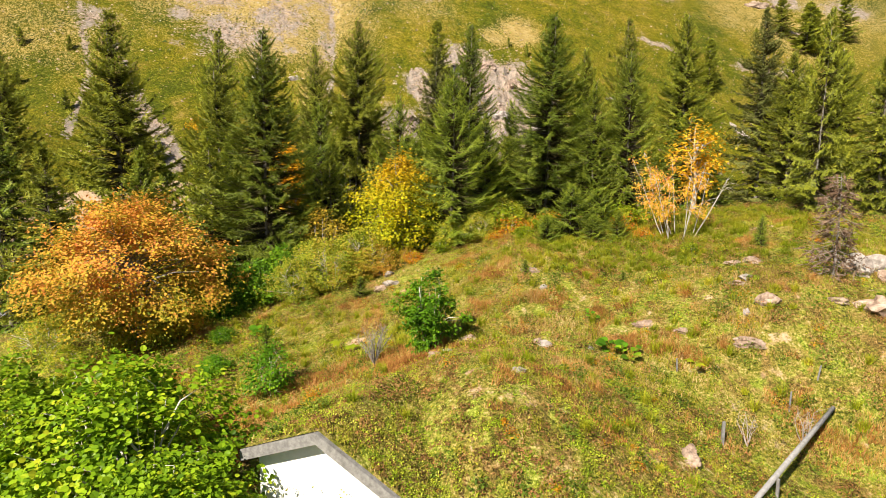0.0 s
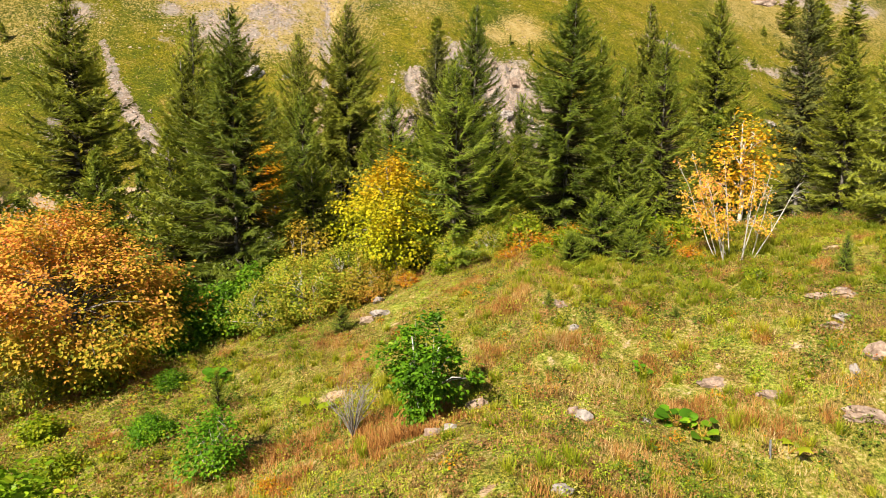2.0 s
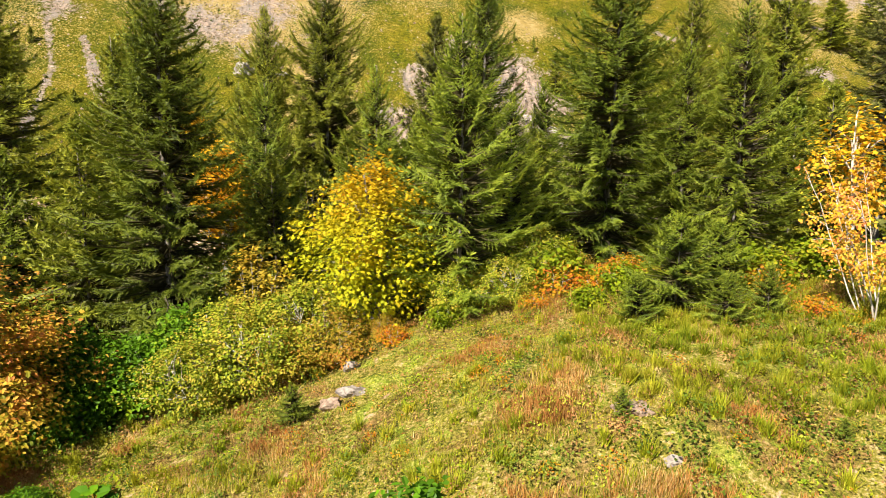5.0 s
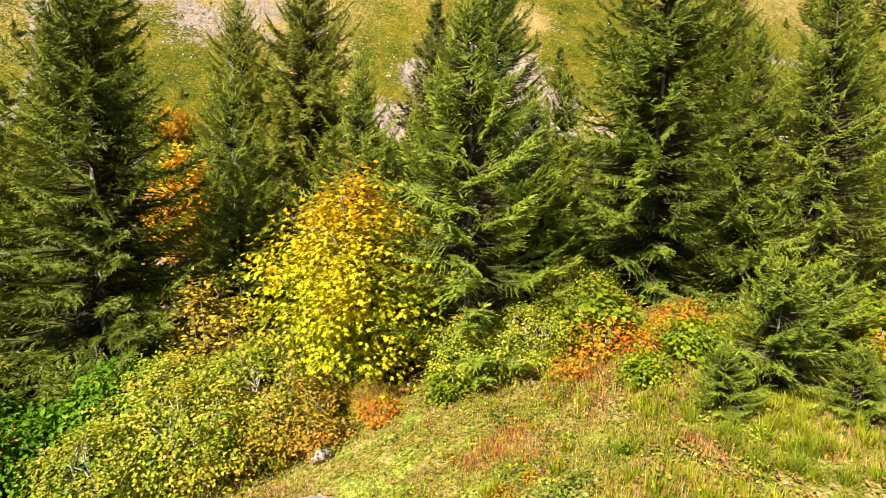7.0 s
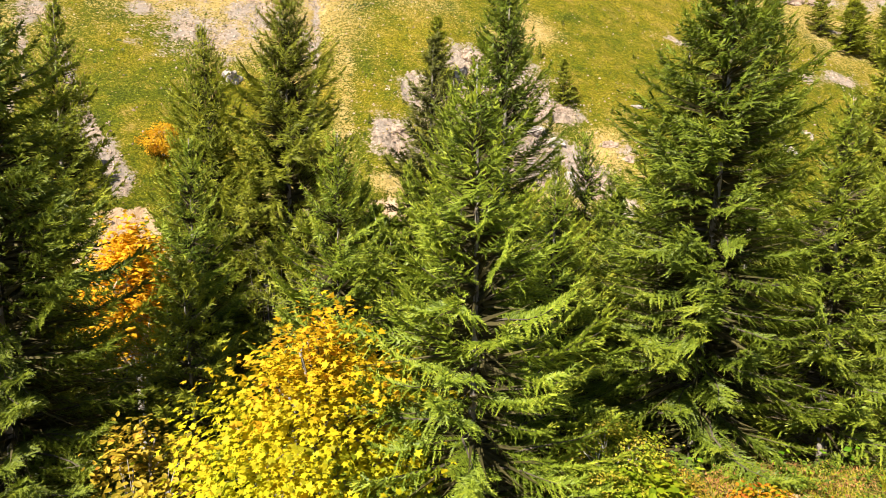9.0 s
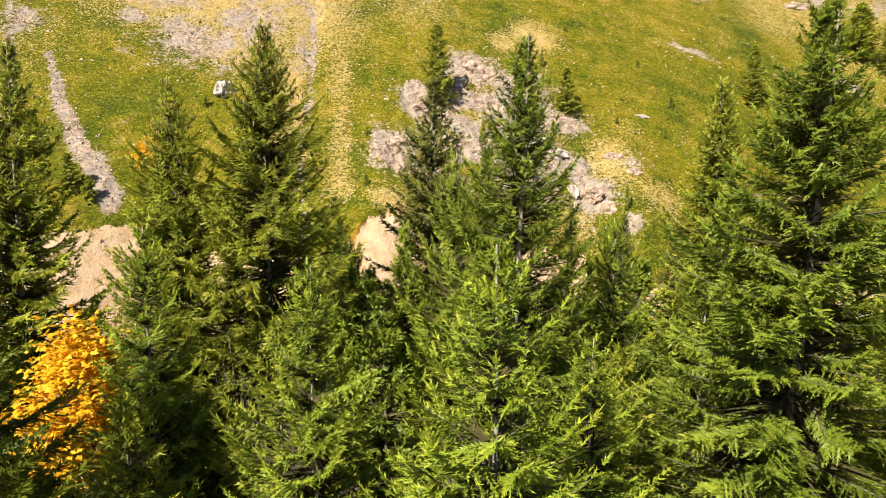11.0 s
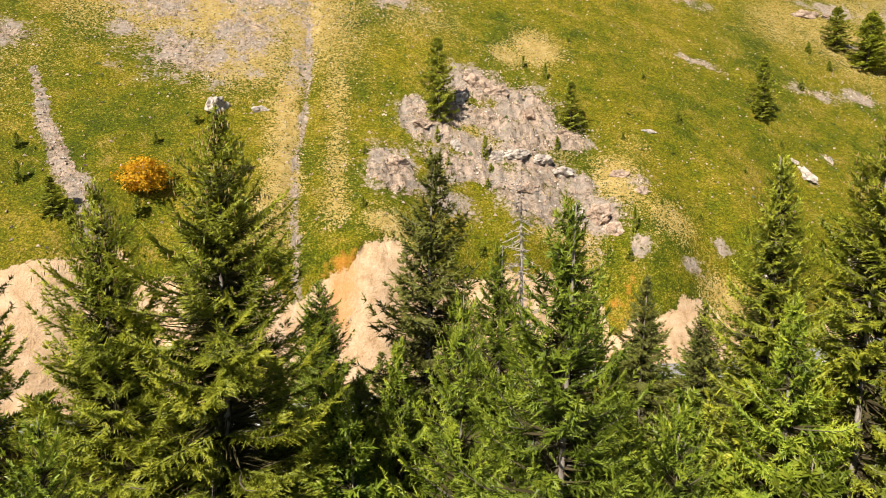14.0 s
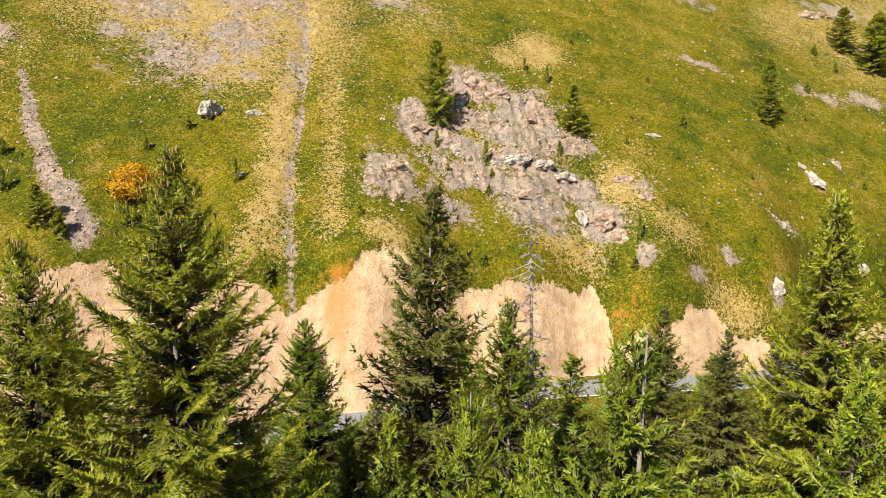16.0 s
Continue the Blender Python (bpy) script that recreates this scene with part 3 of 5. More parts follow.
gx = ticks((-420, -120, 20), (-120, -90, 3), (-90, -14, 0.8), (-14, 17, 0.22), (17, 34, 0.4), (34, 60, 0.8), (60, 150, 1.5), (150, 460, 20))
gy = ticks((-120, -10, 8), (-10, 6, 1), (6, 31, 0.22), (31, 94, 1.5), (94, 148, 0.42), (148, 176, 0.8), (176, 230, 2), (230, 700, 25))
GX, GY = np.meshgrid(gx, gy)
GZ = rough_land(GX, GY)
nx, ny = len(gx), len(gy)
ii = (np.arange(ny - 1)[:, None] * nx + np.arange(nx - 1)[None]).ravel()
ground = new("ground", mesh("ground", np.stack([GX, GY, GZ], -1), np.stack([ii, ii + 1, ii + nx + 1, ii + nx], -1), mat_ground, True))
for key, val in zip(("near", "rock", "sand", "dry", "rust", "wood"), covers(GX, GY)):
    a = ground.data.attributes.new(key, "FLOAT", "POINT")
    a.data.foreach_set("value", np.ascontiguousarray(val.ravel(), np.float32))
tagged(ground, "autumn meadow knoll, wooded valley and steep olive green hillside", "ground", kind="structure")


def z_at(x, y):
    return float(rough_land(np.array([x]), np.array([y]))[0])


def tilt_at(x, y):
    """The way up from the slope."""
    e = 0.6
    dx, dy = (land(x + e, y) - land(x - e, y)) / (2 * e), (land(x, y + e) - land(x, y - e)) / (2 * e)
    return unit(np.stack([-dx, -dy, np.ones(np.shape(dx))], -1))


# ---- conifers ----
def shoots(o, d, n, length, outness, step, size, rng, slim=0.2):
    """Needled shoots set like a fishbone on each twig o + d, in the plane across n, and the twig's own blade; also how far out each one sits."""
    count = np.maximum(3, (length / step).astype(int))
    i = np.repeat(np.arange(len(o)), count)
    m = len(i)
    k = np.arange(m) - np.repeat(np.cumsum(count) - count, count)
    t = (k + rng.uniform(0.1, 0.9, m)) / count[i]
    sg = np.where(k % 2 == 0, -1.0, 1.0)[:, None]
    side = unit(np.cross(d, n))[i]
    a = (rng.uniform(0.65, 1.0, m) * (1.05 - 0.6 * t))[:, None]
    dr = unit(d[i] * np.cos(a) + sg * side * np.sin(a) + n[i] * rng.normal(0.05, 0.2, (m, 1)) + rng.normal(0, 0.12, (m, 3)))
    ln = (size * rng.uniform(0.7, 1.3, m) * (1.15 - 0.6 * t))[:, None]
    base = o[i] + d[i] * (length[i] * t)[:, None]
    base[:, 2] -= 0.10 * length[i] * t ** 2
    w = unit(np.cross(dr, n[i] + rng.normal(0, 0.35, (m, 3)))) * ln * slim * 0.5
    v = np.stack([base + w, base - w, base + dr * ln], 1).reshape(-1, 3)
    tip = o + d * (length * 1.12)[:, None]
    tip[:, 2] -= 0.10 * length
    w = unit(np.cross(d, n + rng.normal(0, 0.3, n.shape))) * (size * slim * 0.75)
    v2 = np.stack([o + w, o - w, tip], 1).reshape(-1, 3)
    v = np.concatenate([v, v2])
    shoot_outness = np.concatenate([np.repeat(0.55 * outness[i] + 0.45 * t, 3), np.repeat(0.7 * outness, 3)])
    return v, np.arange(len(v)).reshape(-1, 3), shoot_outness


def conifer(name, seed, h, r, mat, label, gap=0.36, per=6, space=0.10, shoot=0.13, step=0.04, slim=0.25, bare=0.04, cones=False, sparse=0.0, power=0.9, wide=1.0, lift=0.0, slope=0.42, full=99.0, hang=0.5, core=9, lump=0.25, roll=0.35):
    """A spruce: straight trunk, whorls of boughs that arch down and turn up at the tip, each a flat spray of twigs."""
    rng = np.random.default_rng(seed)
    tree = new(name)
    zt = np.linspace(0, h, 9)
    lean = 0.012 * h * np.sin(zt / h * 3 + seed)
    part("trunk", tube(np.stack([lean, 0.6 * lean[::-1] - 0.6 * lean[-1], zt], 1), 0.010 * h * (1.02 - zt / h) + 0.008, 7), mat_bark, tree, smooth_shade=True)
    twigs, limbs, cone_at, dead = [], [], [], []
    ph = rng.uniform(0, 6.28, 4)
    up_z = np.array([0, 0, 1.0])
    z = bare * h
    while z < h * 0.985:
        rel = z / h
        under = h - z
        coarse = under > full
        reach = (1 / (1 / (slope * under ** power + 0.01) ** 3 + 1 / r ** 3)) ** (1 / 3) * (0.6 + 0.4 * min(1, (rel + 0.02) / 0.12)) + 0.10
        count = max(4, int(round(per * (0.75 + 0.4 * (1 - rel)))))
        a0 = rng.uniform(0, 6.28)
        for b in range(count):
            if rng.random() < sparse:
                continue
            az = a0 + 6.283 * b / count + rng.normal(0, 0.25)
            bulge = 1 + lump * 0.5 * (math.sin(2 * az + 1.1 * z + ph[0]) + math.sin(3 * az - 1.9 * z + ph[1]))
            L = reach * rng.uniform(0.82, 1.08) * bulge
            zz = z + rng.uniform(-0.5, 0.5) * gap
            el = radians(4 + lift + 40 * rel ** 1.8 + rng.normal(0, 9))
            out = np.array([math.cos(az), math.sin(az), 0])
            foot = np.array([np.interp(zz, zt, lean), 0, zz])
            sag = 0.30 * (1 - 0.6 * rel)
            rise = lambda s: L * (s * math.sin(el) - sag * s ** 1.6 + 0.24 * s ** 4)
            s = np.arange(0.24, 1.0, min(0.16, space * (1.6 if coarse else 1.0) / L))
            s = np.clip(s + rng.normal(0, 0.015, len(s)), 0.1, 1)
            m = len(s)
            at = foot + out * (L * s * math.cos(el))[:, None] + up_z * rise(s)[:, None]
            at = at + np.array([-math.sin(az), math.cos(az), 0]) * (0.06 * L * np.sin(6 * s + 9 * zz))[:, None]
            tang = unit(out * (math.cos(el) * 0.02 * L) + up_z * (rise(s + 0.02) - rise(s))[:, None])
            q = rng.normal(0, roll)
            side = np.array([-math.sin(az), math.cos(az), 0]) * math.cos(q) + up_z * math.sin(q)
            up = unit(np.cross(tang, side))
            up = up * np.sign(up[:, 2:] + 1e-6)
            # a flat fan of twigs to both sides, and short ones that hang or stand off it
            fan = np.clip(wide * 0.40 * L * np.minimum(1, 0.5 + 1.4 * s) * (1.10 - s) ** 0.75, 0.08, 0.39)
            face = unit(up * 0.6 + out * 0.7)
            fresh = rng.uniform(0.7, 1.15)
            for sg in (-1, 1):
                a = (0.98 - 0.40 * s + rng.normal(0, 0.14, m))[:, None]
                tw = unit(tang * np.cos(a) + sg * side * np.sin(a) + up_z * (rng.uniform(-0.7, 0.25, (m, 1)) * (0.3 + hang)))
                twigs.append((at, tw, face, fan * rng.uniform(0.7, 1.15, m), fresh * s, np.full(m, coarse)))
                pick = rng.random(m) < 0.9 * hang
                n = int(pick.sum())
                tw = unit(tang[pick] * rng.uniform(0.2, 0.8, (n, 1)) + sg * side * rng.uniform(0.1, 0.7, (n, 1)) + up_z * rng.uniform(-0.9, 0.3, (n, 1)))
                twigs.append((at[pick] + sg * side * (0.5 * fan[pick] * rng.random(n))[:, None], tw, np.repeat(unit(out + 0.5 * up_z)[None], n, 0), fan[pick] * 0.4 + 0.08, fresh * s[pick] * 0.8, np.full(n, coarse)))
            twigs.append((at[-1:], tang[-1:], up[-1:], np.array([0.14 + 0.05 * L]), np.ones(1), np.array([coarse])))
            if L > 0.5 and b % 2 == 0:
                k = at[:: max(1, m // 4)]
                limbs.append(tube(np.concatenate([[foot], k]), np.linspace(0.012 + 0.007 * L, 0.004, 1 + len(k)), 3))
            # dark twig slivers near the trunk, put in to deepen the crown's inner shade
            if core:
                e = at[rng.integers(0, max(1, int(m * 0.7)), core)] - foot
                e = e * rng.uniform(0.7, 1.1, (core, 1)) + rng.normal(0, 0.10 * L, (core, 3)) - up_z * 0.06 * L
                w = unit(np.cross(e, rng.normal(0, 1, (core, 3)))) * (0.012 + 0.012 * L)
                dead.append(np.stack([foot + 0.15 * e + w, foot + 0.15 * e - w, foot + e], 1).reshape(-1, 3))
            if cones and rel > 0.76 and rng.random() < 0.6:
                cone_at += [at[-1] - up_z * 0.03, at[m // 2] + up_z * 0.02]
        z += gap * (1.5 if coarse else 1.0) * rng.uniform(0.8, 1.2) * (0.70 + 0.45 * (1 - rel))
    # the leader and its upright side shoots
    for i in range(7):
        a = 1.05 * i
        one = np.ones(1)
        twigs.append((np.array([[np.interp(h, zt, lean), 0, h - 0.45 - 0.07 * i]]), unit(np.array([[0.30 * math.cos(a) * (i > 0), 0.30 * math.sin(a) * (i > 0), 1.0]])),
                      np.array([[math.cos(a), math.sin(a), 0]]), 0.42 * one, one, one < 0))
    ao, ad, an, al, outness, big = (np.concatenate(k) for k in zip(*twigs))
    geo = []
    for rough in (False, True):
        k = big == rough
        if k.any():
            f = 1.7 if rough else 1.0
            geo.append(shoots(ao[k], ad[k], an[k], al[k] * (1.15 if rough else 1), outness[k], step * f, shoot * (1.35 if rough else 1), rng, slim * (1.3 if rough else 1)))
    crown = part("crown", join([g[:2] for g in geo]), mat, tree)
    # young: position along bough and twig, low near the trunk, high at tips
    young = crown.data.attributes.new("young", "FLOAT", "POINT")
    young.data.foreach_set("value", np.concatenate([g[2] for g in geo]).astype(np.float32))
    if limbs:
        tagged(part("branchwork", join(limbs), mat_twig, tree), kind="stuff")
    if cone_at:
        g = []
        for c in cone_at:
            for _ in range(2):
                o = c + rng.normal(0, 0.09, 3)
                g.append(tube([o, o + [0.01, 0, -0.06], o + [0.015, 0, -0.14]], [0.006, 0.018, 0.005], 5))
        tagged(part("cone_cluster", join(g), mat_cone, tree, "pale brown hanging cones"), kind="stuff")
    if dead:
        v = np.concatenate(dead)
        tagged(part("inner_crown", (v, np.arange(len(v)).reshape(-1, 3)), mat_inner, tree, "dark brown inner twigs deepening the crown's inner shade"), kind="stuff")
    tree["h"] = h
    return tagged(tree, label, "spruce tree", "spruces of the valley slope")


def plant(ob, x, y, tip=None, size=1.0, turn=0.0, sink=0.08, first=False):
    """Set a thing, or a copy of it, on the land; tip: the height that its top reaches."""
    z = z_at(x, y) - sink
    sz = (tip - z) / ob["h"] if tip is not None else size
    sx = size if tip is None else size * math.sqrt(sz)
    m = Matrix.Translation((x, y, z)) @ Matrix.Rotation(turn, 4, "Z") @ Matrix.Diagonal((sx, sx, sz, 1))
    if first:
        ob.matrix_basis = m
        return ob
    return copy_thing(ob, m)


NEAR, LOW = dict(shoot=0.080, step=0.022, slim=0.34), dict(shoot=0.12, step=0.036, slim=0.36)
L_DENSE, L_TALL, L_CAND = "tall dense dark green spruce with hanging pale cones", "tall dark green spruce on the wooded slope", "slender green spruce with an open candelabra top"
L_YOUNG, L_BUSH = "young yellow-green spruce with a pale open leader", "broad bushy green spruce with branches to the ground"
SPRUCES = {
    "dense": (conifer("spruce_tree", 3, 16.0, 3.1, mat_needle_d, L_DENSE, 0.30, 9, 0.085, cones=True, power=0.92, slope=0.50, full=11.0, lump=0.35, **NEAR),
              [(-5.4, 41, 15.2, 1.0), (-8.25, 40.4, 13.5, 0.8)]),
    "dense_far": (conifer("spruce_tree", 4, 16.0, 3.1, mat_needle_d, L_DENSE, 0.36, 8, 0.12, cones=True, power=0.92, slope=0.46, full=8.0, wide=1.1, **LOW),
                  [(-16.1, 45, 15.4, 0.95), (-20.9, 40, 15.5, 1.2), (13.0, 44.3, 16.0, 0.85)]),
    "tall": (conifer("spruce_tree", 11, 12.0, 3.2, mat_needle, L_TALL, 0.32, 8, 0.085, power=0.92, slope=0.48, full=10.5, **NEAR),
             [(5.3, 31, 13.4, 1.0), (-8.9, 31, 12.6, 1.05)]),
    "tall_far": (conifer("spruce_tree", 12, 15.0, 3.2, mat_needle_d, L_TALL, 0.36, 8, 0.12, power=0.92, slope=0.44, full=8.0, wide=1.1, **LOW),
                 [(15.1, 39.5, 15.3, 0.9), (10.2, 45, 14.2, 0.85), (-13.5, 37, 11.5, 1.0), (-27, 38, 13, 1.0), (18.5, 33, 12.0, 0.8), (24, 38, 13, 1.0), (-11.5, 47, 11, 0.9), (25.5, 44, 13, 0.9)]),
    "candelabra": (conifer("spruce_tree", 23, 14.5, 2.8, mat_needle, L_CAND, 0.33, 7, 0.085, power=0.92, slope=0.44, lift=6, full=8.5, **NEAR),
                   [(1.4, 34, 13.5, 0.9), (1.4, 43.7, 11.6, 0.95), (-5.1, 51, 9.2, 1.15)]),
    "young": (conifer("spruce_tree", 31, 8.0, 2.6, mat_needle_y, L_YOUNG, 0.30, 7, 0.08, power=0.92, slope=0.52, lift=10, hang=0.3, full=6.5, shoot=0.068, step=0.019, slim=0.34),
              [(0.4, 27.9, 10.3, 1.0), (-2.2, 31.4, 9.5, 0.9), (2.15, 30.4, 8.6, 0.9), (-7.1, 36.3, 9.6, 0.9), (8.9, 30, 11.4, 0.9), (7.4, 30.3, 10.1, 0.85), (0.25, 38, 11.4, 0.75), (4.0, 36.5, 9.8, 0.8), (5.2, 47, 9.6, 0.6)]),
    "young_far": (conifer("spruce_tree", 33, 9.0, 2.6, mat_needle_y, L_YOUNG, 0.36, 7, 0.12, power=0.92, slope=0.46, lift=8, full=6.5, wide=1.1, **LOW),
                  [(-12, 35, 7.7, 1.0), (-17.6, 36, 7.0, 1.0), (11, 46.4, 8.9, 0.9), (-6.7, 41.5, 8.8, 0.9), (-5.3, 44, 8.2, 0.9), (-2.9, 46, 6.9, 0.9), (-1.3, 43, 8.9, 0.9), (3.4, 46, 7.1, 0.9), (1.9, 41.6, 9.2, 0.9), (-3.0, 42, 8.3, 0.9), (9.3, 42, 10.4, 0.9), (6.6, 49, 6.6, 1.0)]),
    "bushy": (conifer("spruce_tree", 43, 7.0, 2.6, mat_needle_d, L_BUSH, 0.36, 6, 0.14, bare=0.02, power=0.85, slope=0.58, wide=1.1, shoot=0.16, step=0.045, slim=0.3),
              [(15.7, 25.8, 12.2, 0.65), (18.6, 26.2, 10.4, 0.8), (-12.0, 31.5, 7.6, 1.1), (-20, 31, 7.0, 1.1), (-3.6, 35, 7.5, 1.0), (3.4, 33.5, 7.4, 0.9), (12.5, 31.5, 8.8, 1.0), (-6.0, 33, 6.6, 0.9)]),
    "far": (conifer("spruce_tree", 47, 9.0, 2.9, mat_needle, "broad green spruce down the wooded slope", 0.50, 6, 0.22, bare=0.04, power=0.9, slope=0.52, wide=1.2, full=6.0, shoot=0.22, step=0.075, slim=0.36),
            [(-24, 33, 8.5, 1.1), (21, 29, 9.5, 0.9), (6.2, 36, 9.0, 1.0), (-9.5, 44, 7.5, 1.1), (-2.5, 41, 7.5, 1.0), (6.5, 42, 8.0, 1.0), (14, 36, 9.0, 1.0), (-16, 40, 6.5, 1.0), (-1.6, 37, 7.4, 1.0), (9.5, 38, 8.0, 1.1),
             (-13, 50, 4.0, 1.2), (4.5, 47, 6.0, 1.1), (-7, 50, 4.5, 1.2), (17, 47, 7.0, 1.2), (22, 50, 6.0, 1.3), (-18, 52, 4.0, 1.3), (0.5, 56, 1.5, 1.2), (7.5, 53, 4.0, 1.1), (-23, 47, 6.0, 1.3), (28, 46, 8.0, 1.2),
             (13, 64, -0.5, 1.3), (24, 62, 1.5, 1.3), (-8, 62, -1.5, 1.2), (5, 64, -2.0, 1.2), (19, 70, -2.0, 1.3), (-27, 60, 0.5, 1.3), (32, 58, 4.0, 1.3), (-1.5, 72, -4.5, 1.2), (9, 70, -5.5, 1.2), (27, 72, -4.0, 1.3),
             (-20, 66, -3.0, 1.3), (36, 70, -1.0, 1.3), (15, 72, -7.5, 1.3), (-33, 52, 4.0, 1.3), (40, 60, 3.0, 1.3), (22, 76, -7.0, 1.3), (-36, 68, -2.5, 1.3)]),
    "thin": (conifer("spruce_tree", 57, 14.0, 2.6, mat_needle_g, "thin grey-green spruce with dying branches", 0.38, 7, 0.13, sparse=0.1, core=9, power=0.9, slope=0.44, full=7.0, shoot=0.15, step=0.045, slim=0.3),
             [(20.4, 40, 15.6, 1.0), (-0.4, 45.8, 14.2, 1.15), (10.6, 57.9, 8.0, 1.0), (13.4, 57, 7.0, 1.0), (-3.2, 56, 4.5, 1.0), (17.5, 60, 6.0, 1.0), (-10.5, 55, 3.5, 1.0)]),
}
trng = random.Random(5)
for kind, (tree, spots) in SPRUCES.items():
    for i, (x, y, tip, fat) in enumerate(spots):
        if y > 55 and kind == "far" and abs(x / (y - 29) + 0.606) > 0.05 and abs(x / (y - 29) + 0.152) > 0.05:
            tip = max(tip, 19.0 - 0.42 * (y - 29))
        plant(tree, x, y, tip, fat, trng.uniform(0, 6.28), first=(i == 0)) if i else None
    x, y, tip, fat = spots[0]
    plant(tree, x, y, tip, fat, 0.4, first=True)

small = conifer("young_spruce", 61, 2.2, 1.3, mat_needle_y, "low bushy young spruce on the meadow edge", 0.17, 8, 0.055, 0.06, 0.02, 0.30, bare=0.02, power=0.8, slope=0.75, lift=14, hang=0.3)
for i, (x, y, tip, fat) in enumerate([(5.2, 24.7, 5.2, 1.1), (6.5, 25.6, 5.1, 1.0), (4.1, 24.1, 4.1, 0.75), (5.9, 23.7, 4.2, 0.7), (11.3, 21.5, 4.4, 0.35), (-3.3, 23.9, 1.7, 0.6), (2.8, 20.5, 2.95, 0.35),
                                      (6.0, 20.0, 2.65, 0.3), (7.0, 24.2, 4.3, 0.6), (-6.1, 20.3, 0.8, 0.3)]):
    t = plant(small, x, y, tip, fat, i * 1.3, 0.03, first=(i == 0))
    if i:
        tagged(t, group="young spruces on the meadow")
tagged(small, group="young spruces on the meadow")
far_spruce = conifer("spruce_tree", 71, 12.0, 2.6, mat_needle_d, "dark spruce standing alone on the far hillside", 0.60, 6, 0.34, 0.45, 0.13, 0.34, bare=0.03, wide=1.3, slope=0.55)
tagged(far_spruce, group="spruces on the far hillside")
far_bush = conifer("spruce_bush", 73, 3.0, 1.0, mat_needle_d, "small dark spruce seedling on the far hillside", 0.35, 5, 0.22, 0.3, 0.09, 0.34, bare=0.02, wide=1.3, slope=0.65)
tagged(far_bush, category="spruce seedling", group="seedlings on the far hillside")
first = {True: True, False: True}
HILL_SPRUCES = [(-1.0, 133.2, 13.5, 1.15), (22.6, 137.6, 7.5, 0.9), (66.2, 156.5, 9.5, 1.0), (65.0, 153.6, 6.5, 1.0), (104, 181, 12, 1.5), (107, 183, 10, 1.5), (99, 186, 9, 1.3), (110, 178, 8, 1.2), (120, 190, 11, 1.3), (-51.0, 105.3, 4.5, 0.9)]
SEEDLINGS = [(-48.1, 104.9, 3.0, 1.3), (-41.8, 109.2, 2.4, 1.2), (-29.4, 115.9, 2.8, 0.7), (-12.5, 123.2, 1.4, 0.8), (-38.8, 123.5, 1.5, 1.0), (-43.2, 118.9, 1.5, 0.9), (-1.1, 129.2, 2.2, 0.8), (6.8, 129.0, 3.4, 0.8), (15.5, 149.4, 1.9, 0.7),
             (19.5, 147.6, 2.8, 0.7), (40.8, 154.7, 1.4, 0.8), (44.9, 145.6, 2.6, 1.0), (66.4, 147.9, 1.3, 0.8), (41.8, 125.5, 1.2, 0.8), (48.8, 123.9, 1.3, 0.9), (29.6, 120.7, 3.8, 0.6), (38.8, 127.6, 0.9, 0.8), (25.6, 120.0, 1.5, 0.8), (28.5, 118.7, 1.6, 1.1),
             (79.4, 144.4, 1.7, 0.8), (89.8, 182.0, 2.2, 1.3), (92.2, 176.8, 2.0, 1.3), (19.7, 133.9, 1.9, 0.9), (-11.6, 113.2, 1.3, 0.9), (7.7, 127.2, 1.2, 1.0), (-2.2, 125.5, 1.5, 0.8), (5.6, 115.3, 1.8, 0.9), (54.3, 137.0, 1.0, 0.8),
             (35.4, 125.6, 1.0, 0.8), (-57.4, 108.7, 2.6, 0.8), (7.0, 124.3, 1.3, 1.0), (0.7, 125.7, 1.2, 0.8), (32.2, 138.0, 1.2, 0.8), (26.2, 159.2, 1.2, 0.8), (80.2, 167.0, 2.2, 1.2), (-22.2, 104.7, 1.9, 1.2), (-60, 113, 1.8, 1.0), (-72, 122, 2.2, 1.0),
             (-80, 120, 2.6, 1.2), (-66, 109, 2.8, 1.2), (-76, 112, 2.2, 1.2), (112, 196, 2.5, 1.2), (75, 158, 1.2, 0.9)]
for i, (x, y, hh, fat) in enumerate(HILL_SPRUCES + SEEDLINGS):
    zz = z_at(x, y)
    big = hh > 4.4
    plant(far_spruce if big else far_bush, x, y, zz + hh, fat * (1.0 if big else 0.75), i * 0.9, 0.15, first=first[big])
    first[big] = False


